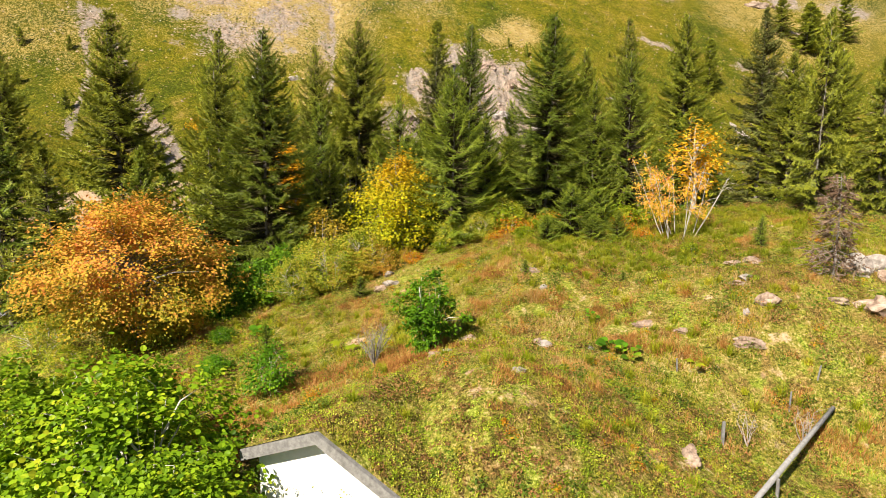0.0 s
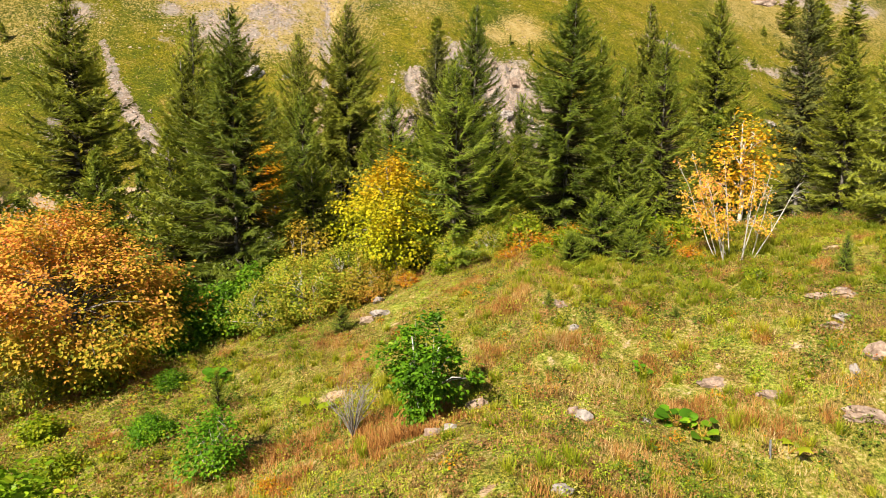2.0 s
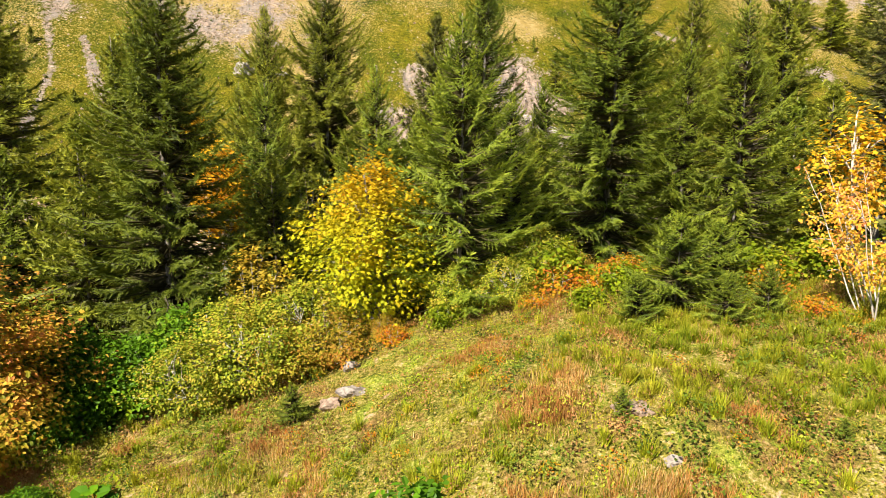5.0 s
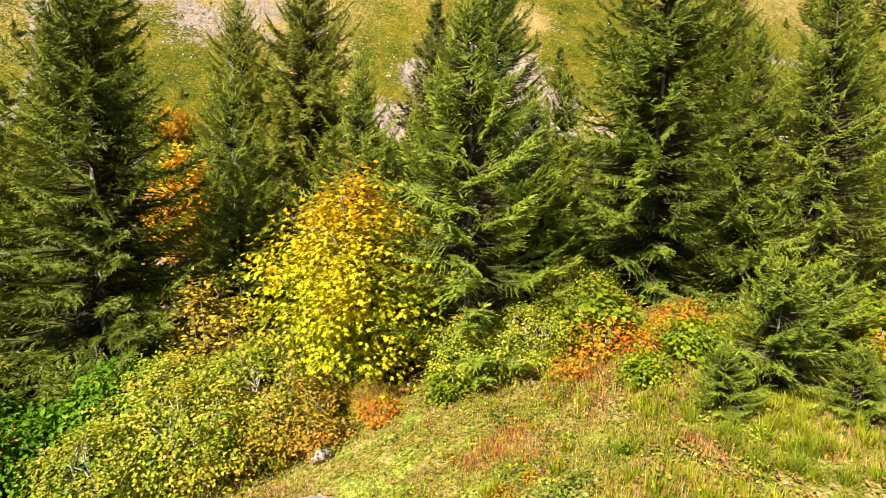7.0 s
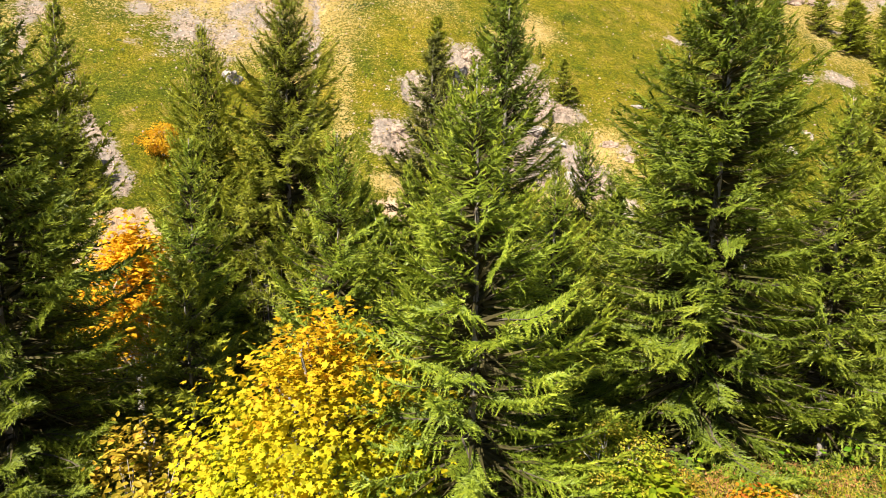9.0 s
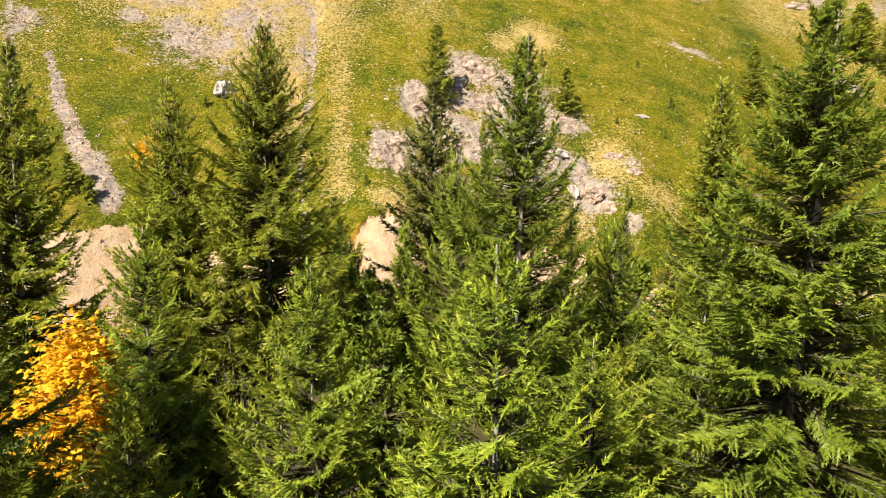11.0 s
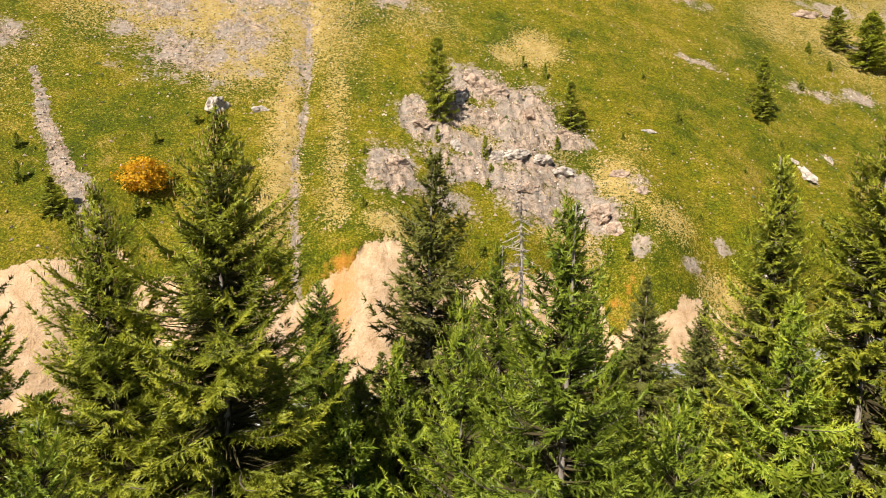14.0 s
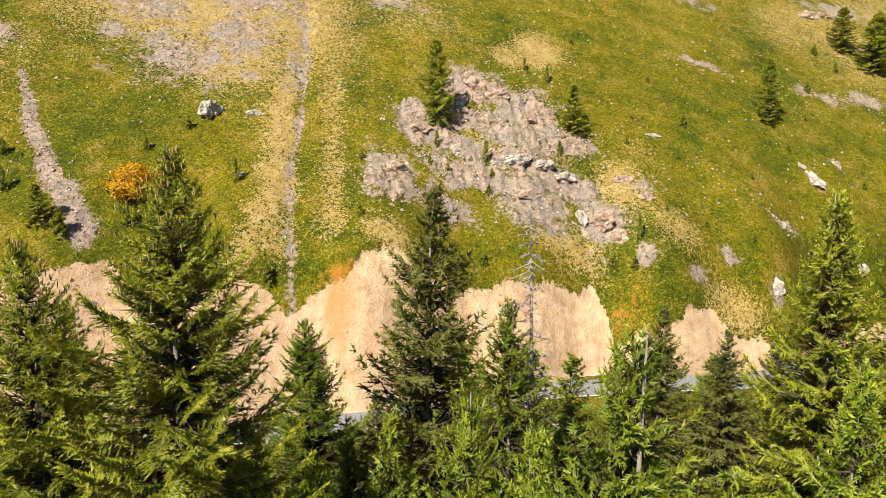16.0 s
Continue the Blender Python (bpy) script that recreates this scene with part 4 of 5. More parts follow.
# ---- broad-leaved trees and shrubs ----
def broadleaf(name, seed, h, r, mat, label, category, group="", count=2500, size=0.16, kind="oval", base=0.25, stems=1, bark=None, cluster=26, hollow=0.45, spread=0.30, gaps=0.0, shape=1.0, flat=1.0):
    """Stems with limbs that reach clusters of leaves within an egg-shaped crown."""
    rng = np.random.default_rng(seed)
    root = new(name)
    n = max(6, count // cluster)
    u = unit(rng.normal(0, 1, (n, 3)))
    rad = (hollow + (1 - hollow) * rng.random(n) ** 0.6) * rng.uniform(0.82, 1.12, n)
    zc, zr = h * (1 + base) / 2, h * (1 - base) / 2
    cen = np.stack([u[:, 0] * rad * r, u[:, 1] * rad * r, zc + u[:, 2] * rad * zr * 0.96], 1)
    f = np.clip((cen[:, 2] - base * h) / (h - base * h), 0, 1)
    cen[:, :2] *= (np.sin(np.pi * np.clip(0.16 + 0.80 * f ** shape, 0, 1)) ** 0.5 * flat + (1 - flat))[:, None] * (1 + 0.18 * rng.normal(0, 1, (n, 1)))
    if gaps:
        cen = cen[rng.random(len(cen)) > gaps * (0.5 + 0.5 * np.sin(3 * np.arctan2(cen[:, 1], cen[:, 0]) + 2 * cen[:, 2]))]
    wood = []
    feet = [np.array([0.10 * r * math.cos(a), 0.10 * r * math.sin(a), 0]) * (stems > 1) for a in np.linspace(0, 6.283, stems, endpoint=False)]
    tops = []
    for i, ft in enumerate(feet):
        a = 6.283 * i / stems + rng.uniform(-0.3, 0.3)
        topr = 0.45 * r * (stems > 1)
        top = np.array([topr * math.cos(a), topr * math.sin(a), h * rng.uniform(0.72, 0.9)])
        t = np.linspace(0, 1, 6)[:, None]
        p = ft * (1 - t) + top * t + np.array([0.05 * r, -0.04 * r, 0]) * np.sin(t * 5 + i)
        r0 = (0.020 * h + 0.006) / stems ** 0.75
        wood.append(tube(p, r0 * (1.05 - t[:, 0] * 0.85), 6))
        tops.append(p)
    for c in cen[: max(14, len(cen) // 3)]:
        p = tops[int(np.argmin([np.linalg.norm(q[-1, :2] - c[:2]) for q in tops]))]
        zs = np.clip(c[2] * 0.72, 0.08 * h, p[-1, 2])
        st = np.array([np.interp(zs, p[:, 2], p[:, k]) for k in range(3)])
        mid = (st + c) / 2 + np.array([0, 0, 0.04 * h]) + rng.normal(0, 0.03 * h, 3)
        wood.append(tube([st, mid, st + (c - st) * 0.85], [0.006 * h + 0.003, 0.004 * h + 0.002, 0.004], 4))
    part("trunk" if stems == 1 else "stem_frame", join(wood), bark or mat_palebark, root, smooth_shade=True)
    k = rng.integers(0, len(cen), count)
    pos = cen[k] + rng.normal(0, 1, (count, 3)) * spread * np.array([1, 1, 0.7])
    pos[:, 2] = np.maximum(pos[:, 2], 0.03)
    outw = unit(pos - np.array([0, 0, zc * 0.6]))
    nor = unit(0.7 * outw + np.array([0, 0, 0.75]) + rng.normal(0, 0.45, (count, 3)))
    ax = unit(np.cross(nor, rng.normal(0, 1, (count, 3))) + 0.6 * outw + np.array([0, 0, -0.35]))
    part("crown" if stems == 1 else "foliage", leaves(kind, pos, ax, nor, size * rng.uniform(0.6, 1.2, count)), mat, root)
    root["h"] = h
    return tagged(root, label, category, group)


def set_on(ob, x, y, size=1.0, turn=0.0, sink=0.06):
    return plant(ob, x, y, None, size, turn, sink, first=True)


# the big trees of the meadow edge
ym = broadleaf("maple_tree", 5, 5.0, 2.2, mat_yellow, "small maple with yellow leaves turning orange at its top", "maple tree", count=13000, size=0.12, kind="maple", base=0.06, hollow=0.3, spread=0.24, shape=0.62, cluster=24, bark=mat_bark)
set_on(ym, -2.0, 28.4, 1.0, 0.4)
om = broadleaf("autumn_tree", 9, 6.5, 4.1, mat_orange, "broad rounded tree with orange, brown and green autumn leaves", "autumn tree", count=42000, size=0.125, kind="oval", base=0.0, hollow=0.45, spread=0.30, cluster=80, gaps=0.5, shape=0.75, bark=mat_bark)
set_on(om, -12.7, 24.6, 1.0, 1.1)
def fan_birch(name, seed, label):
    """Pale stems that fan out from one stool, their upper twigs set with sparse leaves; some stay bare."""
    rng = np.random.default_rng(seed)
    root = new(name)
    wood, spots_at = [], []
    for i in range(13):
        a = 6.283 * i / 13 + rng.normal(0, 0.2)
        lean = rng.uniform(0.15, 0.62)
        high = rng.uniform(2.4, 4.0) * (1.0 - 0.35 * lean)
        d = np.array([math.cos(a) * lean, 0.7 * math.sin(a) * lean, 1.0])
        t = np.linspace(0, 1, 6)[:, None]
        p = np.array([0.55 * math.cos(a) + rng.normal(0, 0.15), 0.35 * math.sin(a), 0]) + d * high * t + np.array([0, 0, 0.5 * lean]) * t ** 2 + rng.normal(0, 0.03, (6, 3)) * t
        wood.append(tube(p, np.linspace(0.020, 0.005, 6), 5))
        leafy = not (math.cos(a) > 0.6 and lean > 0.3)
        for _ in range(11):
            f = rng.uniform(0.3, 1.0)
            o = np.array([np.interp(f * 5, np.arange(6), p[:, k]) for k in range(3)])
            e = unit(np.array([d[0], d[1], 0.5]) + rng.normal(0, 0.7, 3)) * rng.uniform(0.25, 0.6)
            wood.append(tube([o, o + 0.55 * e + [0, 0, 0.03], o + e], [0.008, 0.006, 0.003], 3))
            if leafy and o[2] > 0.9:
                spots_at += [o + e * q for q in rng.uniform(0.3, 1.1, 26)]
    part("stem_frame", join(wood), mat_palebark, root, smooth_shade=True)
    pos = np.array(spots_at)
    pos = pos + rng.normal(0, 0.10, pos.shape)
    n = len(pos)
    nor = unit(np.array([[-0.2, -0.5, 0.8]]) + rng.normal(0, 0.5, (n, 3)))
    part("foliage", leaves("oval", pos, unit(np.cross(nor, rng.normal(0, 1, (n, 3))) + [0, 0, -0.4]), nor, 0.085 * rng.uniform(0.6, 1.2, n)), mat_pink, root)
    root["h"] = 4.0
    return tagged(root, label, "autumn tree")


op = fan_birch("birch_tree", 12, "pale-stemmed tree with sparse orange and yellow leaves")
set_on(op, 9.15, 23.6, 0.92, 0.0)
og = broadleaf("autumn_tree", 14, 9.2, 1.15, mat_gold, "narrow golden orange tree among the spruces", "autumn tree", count=6000, size=0.17, kind="maple", base=0.50, hollow=0.2, spread=0.25, cluster=20)
set_on(og, -9.2, 36.7, 1.0, 0.0)
og2 = broadleaf("autumn_tree", 15, 4.5, 1.2, mat_gold, "small golden tree beside the spruces", "autumn tree", count=1300, size=0.16, kind="maple", base=0.15, hollow=0.2, spread=0.25, cluster=20)
set_on(og2, 12.0, 29.3, 1.0, 0.0)
bs = broadleaf("small_tree", 16, 3.7, 1.2, mat_brown, "thin dull yellow-brown tree with bare lower stems", "small tree", count=1900, size=0.15, kind="oval", base=0.22, stems=4, hollow=0.3, spread=0.2, cluster=20, gaps=0.3, bark=mat_deadwood)
set_on(bs, -5.9, 30.2, 1.0, 0.0)
hz = broadleaf("hazel_bush", 18, 2.35, 0.85, mat_hazel2, "upright bright green hazel bush on the meadow", "hazel bush", count=4600, size=0.10, kind="oval", base=0.02, stems=5, hollow=0.3, spread=0.10, cluster=44, shape=0.7)
set_on(hz, -0.4, 17.1, 1.1, 0.0)
bl = broadleaf("green_shrub", 19, 1.6, 0.85, mat_hazel2, "dense blue-green leafy shrub on the slope", "shrub", count=2200, size=0.09, kind="oval", base=0.02, stems=5, hollow=0.3, spread=0.14, cluster=24)
set_on(bl, -5.1, 17.3, 1.0, 0.0)
hb = broadleaf("hazel_bush", 20, 4.4, 2.5, mat_hazel, "large sunlit hazel bush with broad green leaves beside the wall", "hazel bush", "hazels by the house", count=9000, size=0.125, kind="round", base=0.03, stems=7, hollow=0.55, spread=0.22, cluster=60)
set_on(hb, -6.3, 11.4, 0.95, 0.0)
for x, y, s, a in ((-9.4, 12.6, 1.0, 1.0), (-4.6, 9.3, 0.72, 2.0), (-7.6, 14.6, 0.55, 3.0), (-12.5, 15.5, 0.7, 4.0)):
    plant(hb, x, y, None, s, a)
# the shrub belt along the crest
belt = "shrubs along the meadow edge"
r1 = broadleaf("rhododendron", 22, 2.3, 1.5, mat_rhodo, "dense yellow-green evergreen shrub at the forest edge", "shrub", belt, count=7000, size=0.088, kind="oval", base=0.0, stems=6, hollow=0.6, spread=0.15, cluster=40)
r2 = broadleaf("rhododendron", 24, 2.0, 1.3, mat_rhodo_b, "dense russet and green shrub below the yellow maple", "shrub", belt, count=6000, size=0.085, kind="oval", base=0.0, stems=6, hollow=0.6, spread=0.15, cluster=40)
r3 = broadleaf("rhododendron", 26, 2.0, 1.3, mat_hazel2, "dark blue-green evergreen shrub in the shade of the spruces", "shrub", belt, count=6000, size=0.14, kind="oval", base=0.0, stems=6, hollow=0.5, spread=0.2, cluster=16)
r4 = broadleaf("red_shrub", 28, 1.1, 0.8, mat_red, "low shrub with red and orange leaves", "shrub", belt, count=900, size=0.12, kind="oval", base=0.0, stems=5, hollow=0.4, spread=0.16, cluster=14)
r5 = broadleaf("lime_shrub", 29, 1.2, 0.8, mat_lime, "fresh lime green broad-leaved shrub", "shrub", belt, count=1700, size=0.115, kind="round", base=0.0, stems=5, hollow=0.4, spread=0.18, cluster=14)
for ob, spots in ((r1, [(-4.9, 26.4, 1.0), (-6.4, 26.0, 0.85), (-3.7, 27.5, 1.0), (0.3, 27.3, 0.62), (1.6, 27.0, 0.6), (-6.0, 28.0, 1.0), (2.6, 27.6, 0.55), (2.9, 28.8, 0.7), (-14.5, 22.5, 0.6), (-17, 25, 0.9)]),
                  (r2, [(-2.9, 26.7, 0.8), (-4.0, 26.9, 1.0), (-1.6, 27.2, 0.5), (0.9, 27.9, 0.7), (3.6, 28.4, 0.6)]),
                  (r3, [(-8.2, 27.0, 1.0), (-9.6, 26.2, 0.8), (-7.3, 28.4, 1.1), (-10.6, 28.0, 1.2), (-0.3, 29.6, 0.9), (-8.5, 22.8, 0.35), (-7.6, 19.6, 0.4)]),
                  (r4, [(3.0, 26.8, 0.8), (3.7, 26.4, 0.7), (2.3, 26.1, 0.55), (4.3, 26.9, 0.8), (-1.3, 26.6, 0.6), (8.0, 24.0, 0.6), (-3.6, 16.3, 0.4), (4.9, 27.6, 0.8), (7.6, 25.4, 0.9)]),
                  (r5, [(2.9, 27.6, 1.0), (0.0, 26.6, 0.55), (3.4, 25.4, 0.5), (7.6, 26.0, 0.9), (4.4, 26.0, 0.7), (8.9, 21.7, 0.4), (9.5, 26.5, 0.9), (-11.5, 21.0, 0.7), (-9.5, 18.5, 0.6), (-13.0, 19.5, 0.8)])):
    for i, (x, y, s) in enumerate(spots):
        plant(ob, x, y, None, s, 1.7 * i, 0.08, first=(i == 0))
mat_amber = leaf_material("amber_autumn_leaves", [(0.1, (0.50, 0.24, 0.01)), (0.45, (0.74, 0.40, 0.015)), (0.8, (0.80, 0.50, 0.03))], 0.5, 0.35)
ob = broadleaf("autumn_bush", 33, 6.0, 4.0, mat_amber, "round orange autumn bush alone on the hillside", "bush", count=4200, size=0.42, kind="oval", base=0.0, stems=5, hollow=0.5, spread=0.5, cluster=20)
set_on(ob, -42.1, 112.2, 0.85, 0.0)


# large single-leaved herbs of the meadow
def butterbur(name, x, y, mat, label, count, size, seed):
    rng = np.random.default_rng(seed)
    root = new(name)
    a = rng.uniform(0, 6.28, count)
    pos = np.stack([0.3 * np.cos(a) * rng.random(count), 0.3 * np.sin(a) * rng.random(count), rng.uniform(0.08, 0.35, count)], 1)
    ax = np.stack([np.cos(a), np.sin(a), rng.uniform(-0.1, 0.3, count)], 1)
    part("leaf_rosette", leaves("maple" if count < 5 else "round", pos, ax, np.stack([-0.2 * np.cos(a), -0.5 + 0 * a, 1 + 0 * a], 1), size * rng.uniform(0.6, 1.1, count)), mat, root)
    part("stalk_bunch", join([tube([(0, 0, 0), p * np.array([0.6, 0.6, 0.7]), p], [0.012, 0.01, 0.006], 4) for p in pos]), mat_rhodo_b, root)
    root["h"] = 0.5
    tagged(root, label, "herb", "broad-leaved herbs of the meadow")
    return set_on(root, x, y, 1.0, 0.0, 0.02)


butterbur("butterbur", 4.7, 16.3, mat_hazel2, "clump of broad dark green butterbur leaves", 12, 0.28, 1)
butterbur("butterbur", 5.1, 16.0, mat_hazel2, "clump of broad dark green butterbur leaves", 8, 0.24, 2)
butterbur("butterbur", 6.6, 15.6, mat_lime, "large yellowing butterbur leaves", 3, 0.36, 3)
butterbur("butterbur", -3.2, 19.3, mat_lime, "large yellowing butterbur leaves", 3, 0.34, 4)
butterbur("butterbur", -6.9, 22.5, mat_hazel2, "clump of broad dark green butterbur leaves", 16, 0.32, 5)
butterbur("butterbur", 4.6, 17.9, mat_hazel2, "small dark green leaf clump", 8, 0.14, 6)


# bare twiggy shrub and dead trees
def bare_shrub(name, x, y, h, r, count, seed, label, mat, cat="dead shrub"):
    rng = np.random.default_rng(seed)
    root = new(name)
    g = []
    for i in range(count):
        a, e = rng.uniform(0, 6.28), rng.uniform(0.3, 1.0)
        top = np.array([r * e * math.cos(a), r * e * math.sin(a), h * rng.uniform(0.6, 1.0)])
        mid = top * [0.4, 0.4, 0.55] + rng.normal(0, 0.04, 3)
        g.append(tube([(0, 0, 0), mid, top], [0.014, 0.009, 0.003], 4))
        for _ in range(5):
            s = mid + (top - mid) * rng.random()
            g.append(tube([s, s + rng.normal(0, 0.14, 3) + [0, 0, 0.12]], [0.005, 0.002], 3))
    part("twig_tangle", join(g), mat, root)
    root["h"] = h
    tagged(root, label, cat)
    return set_on(root, x, y, 1.0, 0.0, 0.03)


bare_shrub("bare_shrub", -2.05, 17.6, 1.25, 0.7, 26, 3, "leafless grey-brown twiggy shrub beside the hazel", mat_bark)
bare_shrub("bare_shrub", 8.7, 13.9, 0.9, 0.25, 7, 4, "few dry bare stems in the grass", mat_deadwood)
bare_shrub("bare_shrub", 7.2, 13.6, 0.8, 0.3, 6, 5, "few dry bare stems in the grass", mat_deadwood)


def dead_conifer(name, x, y, h, r, seed, label, needles=None, start=0.1, step=0.3):
    rng = np.random.default_rng(seed)
    root = new(name)
    part("trunk", tube([(0, 0, 0), (0.01 * h, 0, h * 0.5), (0, 0.01 * h, h)], [0.009 * h + 0.01, 0.006 * h + 0.008, 0.006], 6), mat_deadwood, root)
    g, fo, fd = [], [], []
    z = start * h
    while z < h * 0.97:
        for _ in range(6):
            a, L = rng.uniform(0, 6.28), r * (1 - z / h) ** 0.6 * rng.uniform(0.25, 1.2) + 0.08
            d = np.array([math.cos(a), math.sin(a), rng.uniform(-0.55, 0.1)])
            s = np.array([0, 0, z + rng.uniform(-0.1, 0.1)])
            g.append(tube([s, s + d * L * 0.5, s + d * L + [0, 0, 0.06 * L]], [0.005 + 0.0009 * h, 0.004 + 0.0006 * h, 0.003], 3))
            for _ in range(6):
                q = s + d * L * rng.uniform(0.3, 1)
                e = unit(d + rng.normal(0, 0.7, 3))
                g.append(tube([q, q + e * 0.3 * L], [0.003 + 0.0008 * h, 0.002], 3))
                fo.append(q), fd.append(e)
        z += step
    tagged(part("branchwork", join(g), mat_deadwood, root), kind="stuff")
    if needles:
        fo, fd = np.array(fo), np.array(fd)
        part("crown", feathers(fo, fd, unit(np.cross(fd, rng.normal(0, 1, fd.shape))), np.full(len(fo), 0.28), np.full(len(fo), 0.045), 4), needles, root)
    root["h"] = h
    tagged(root, label, "dead tree")
    return set_on(root, x, y, 1.0, 0.0, 0.05)


dead_conifer("dead_spruce", 12.1, 18.6, 3.2, 1.0, 2, "small dead brown conifer beside pale rocks", mat_deadneedle, 0.03, 0.16)
dead_conifer("dead_snag", 2.86, 49.7, 14.3 - z_at(2.86, 49.7), 1.5, 4, "tall bare grey dead spruce", None, 0.35, 0.30)
dead_conifer("dead_snag", 20.9, 41.0, 14.5 - z_at(20.9, 41.0), 1.6, 6, "bare grey dead spruce top among green spruces", None, 0.45, 0.3)
bare_shrub("uprooted_tree", -5.9, 39.6, 5.2 - z_at(-5.9, 39.6) + 2.0, 1.0, 30, 8, "grey tangle of dead branches among the spruces", mat_deadwood, "dead tree")


# ---- rocks ----
def boulder(name, x, y, rx, ry, rz, mat, label, seed, cut=0.35, sub=3, cat="rock", sink=0.35, on_slope=False):
    bm = bmesh.new()
    bmesh.ops.create_icosphere(bm, subdivisions=sub, radius=1)
    rng = np.random.default_rng(seed)
    planes = unit(rng.normal(0, 1, (9, 3)))
    off = rng.uniform(0.5, 0.85, 9)
    for v in bm.verts:
        p = np.array(v.co)
        for n, o in zip(planes, off):
            d = p @ n - o
            if d > 0:
                p = p - n * d * 0.85
        q = Vector(p * 1.7) + Vector((seed * 3.1, 0, 0))
        p = p * (1 + cut * noise.fractal(q, 0.9, 2.1, 4) * 0.5)
        v.co = Vector(p * [rx, ry, rz])
    me = bpy.data.meshes.new(name)
    bm.to_mesh(me)
    bm.free()
    me.materials.append(mat)
    ob = new(name, me)
    up = Vector(tilt_at(x, y)) if on_slope else Vector((0, 0, 1))
    m = up.to_track_quat("Z", "Y").to_matrix().to_4x4()
    ob.matrix_basis = Matrix.Translation(Vector((x, y, z_at(x, y))) + up * rz * (0.5 - sink)) @ m
    return tagged(ob, label, cat)


for i, (x, y, a, b, c, kind) in enumerate([(9.4, 17.3, 0.38, 0.3, 0.22, 0), (5.9, 17.5, 0.42, 0.25, 0.12, 0), (2.8, 16.3, 0.22, 0.15, 0.14, 1), (2.6, 16.5, 0.18, 0.14, 0.12, 0), (3.05, 20.6, 0.34, 0.2, 0.16, 0),
                                           (8.7, 17.0, 0.16, 0.12, 0.12, 1), (9.1, 18.4, 0.3, 0.2, 0.12, 0), (9.4, 18.6, 0.25, 0.2, 0.12, 1), (10.2, 19.9, 0.4, 0.3, 0.18, 0), (9.6, 20.0, 0.3, 0.22, 0.14, 0),
                                           (13.0, 18.8, 0.55, 0.5, 0.5, 1), (13.8, 19.0, 0.6, 0.45, 0.42, 1), (13.6, 18.2, 0.4, 0.35, 0.3, 0), (12.4, 16.8, 0.65, 0.5, 0.34, 0), (13.2, 16.6, 0.55, 0.5, 0.3, 1), (11.4, 17.2, 0.35, 0.25, 0.15, 0),
                                           (-2.1, 24.6, 0.42, 0.25, 0.2, 1), (-2.5, 24.2, 0.3, 0.22, 0.2, 0), (-2.3, 26.0, 0.3, 0.22, 0.18, 1), (0.72, 17.2, 0.24, 0.16, 0.2, 0), (0.1, 16.0, 0.17, 0.12, 0.14, 1), (-0.2, 15.9, 0.2, 0.15, 0.1, 0),
                                           (4.1, 16.4, 0.13, 0.1, 0.09, 1), (5.3, 12.4, 0.2, 0.45, 0.2, 0), (6.9, 16.9, 0.35, 0.2, 0.12, 0),
                                           (8.4, 16.2, 0.5, 0.3, 0.16, 0), (3.3, 19.6, 0.16, 0.12, 0.1, 1), (1.6, 12.4, 0.16, 0.12, 0.08, 1)]):
    boulder("field_stone", x, y, a, b, c, (mat_fieldstone, mat_whitestone)[kind], ("grey-brown stone half sunk in the meadow", "pale whitish stone lying in the grass")[kind], 10 + i, 0.8, 3, sink=0.42)["group"] = "stones in the meadow"
for i, (x, y, a, b, c, kind) in enumerate([(1.8, 129.9, 2.2, 1.5, 1.5, 1), (9.4, 129.2, 2.2, 1.2, 1.1, 1), (12.4, 129.8, 2.3, 1.2, 1.2, 1), (16.9, 129.9, 1.9, 1.1, 1.1, 1), (19.8, 129.6, 2.0, 1.1, 1.0, 1), (6.1, 142.5, 2.6, 2.2, 1.8, 0),
                                           (9.6, 141.2, 2.4, 1.6, 1.3, 0), (3.0, 138.7, 1.5, 1.8, 1.1, 1), (22.0, 125.6, 1.0, 1.6, 1.0, 1), (25.2, 124.6, 2.3, 2.2, 1.6, 0), (26.6, 122.4, 1.6, 1.5, 1.1, 0), (-36.6, 127.0, 1.7, 1.8, 2.0, 1),
                                           (-30.2, 128.3, 1.5, 0.8, 0.6, 1), (-29.2, 117.2, 0.6, 0.5, 0.4, 1), (69.2, 143.0, 1.2, 2.4, 0.9, 1), (67.8, 145.6, 0.7, 1.0, 0.6, 1), (76.2, 148.4, 1.1, 0.9, 0.7, 1), (51.2, 120.8, 1.1, 1.4, 0.9, 1),
                                           (57.3, 130.7, 1.5, 0.9, 0.6, 1), (70.9, 130.8, 1.0, 1.3, 0.9, 1), (97.0, 197.0, 4.0, 1.6, 1.5, 0), (104, 199, 3.0, 1.4, 1.3, 0), (15.5, 138.2, 2.4, 1.3, 1.0, 0), (20.8, 136.2, 2.2, 1.1, 0.9, 0),
                                           (29.8, 130.5, 1.6, 0.9, 0.6, 0), (32.4, 127.4, 1.3, 0.8, 0.5, 0), (-7.2, 122.0, 2.0, 1.4, 0.9, 0), (-3.5, 131.0, 2.0, 1.2, 0.9, 0), (13.5, 125.0, 2.2, 1.2, 1.0, 0), (38, 141.5, 1.5, 0.7, 0.5, 1)]):
    boulder("rock_outcrop", x, y, a, b, c, (mat_stone, mat_whitestone)[kind], ("pinkish grey crag on the grassy hillside", "whitish crag on the grassy hillside")[kind], 60 + i, 0.8, 4, "rock outcrop", 0.55, True)["group"] = "outcrops on the far hillside"


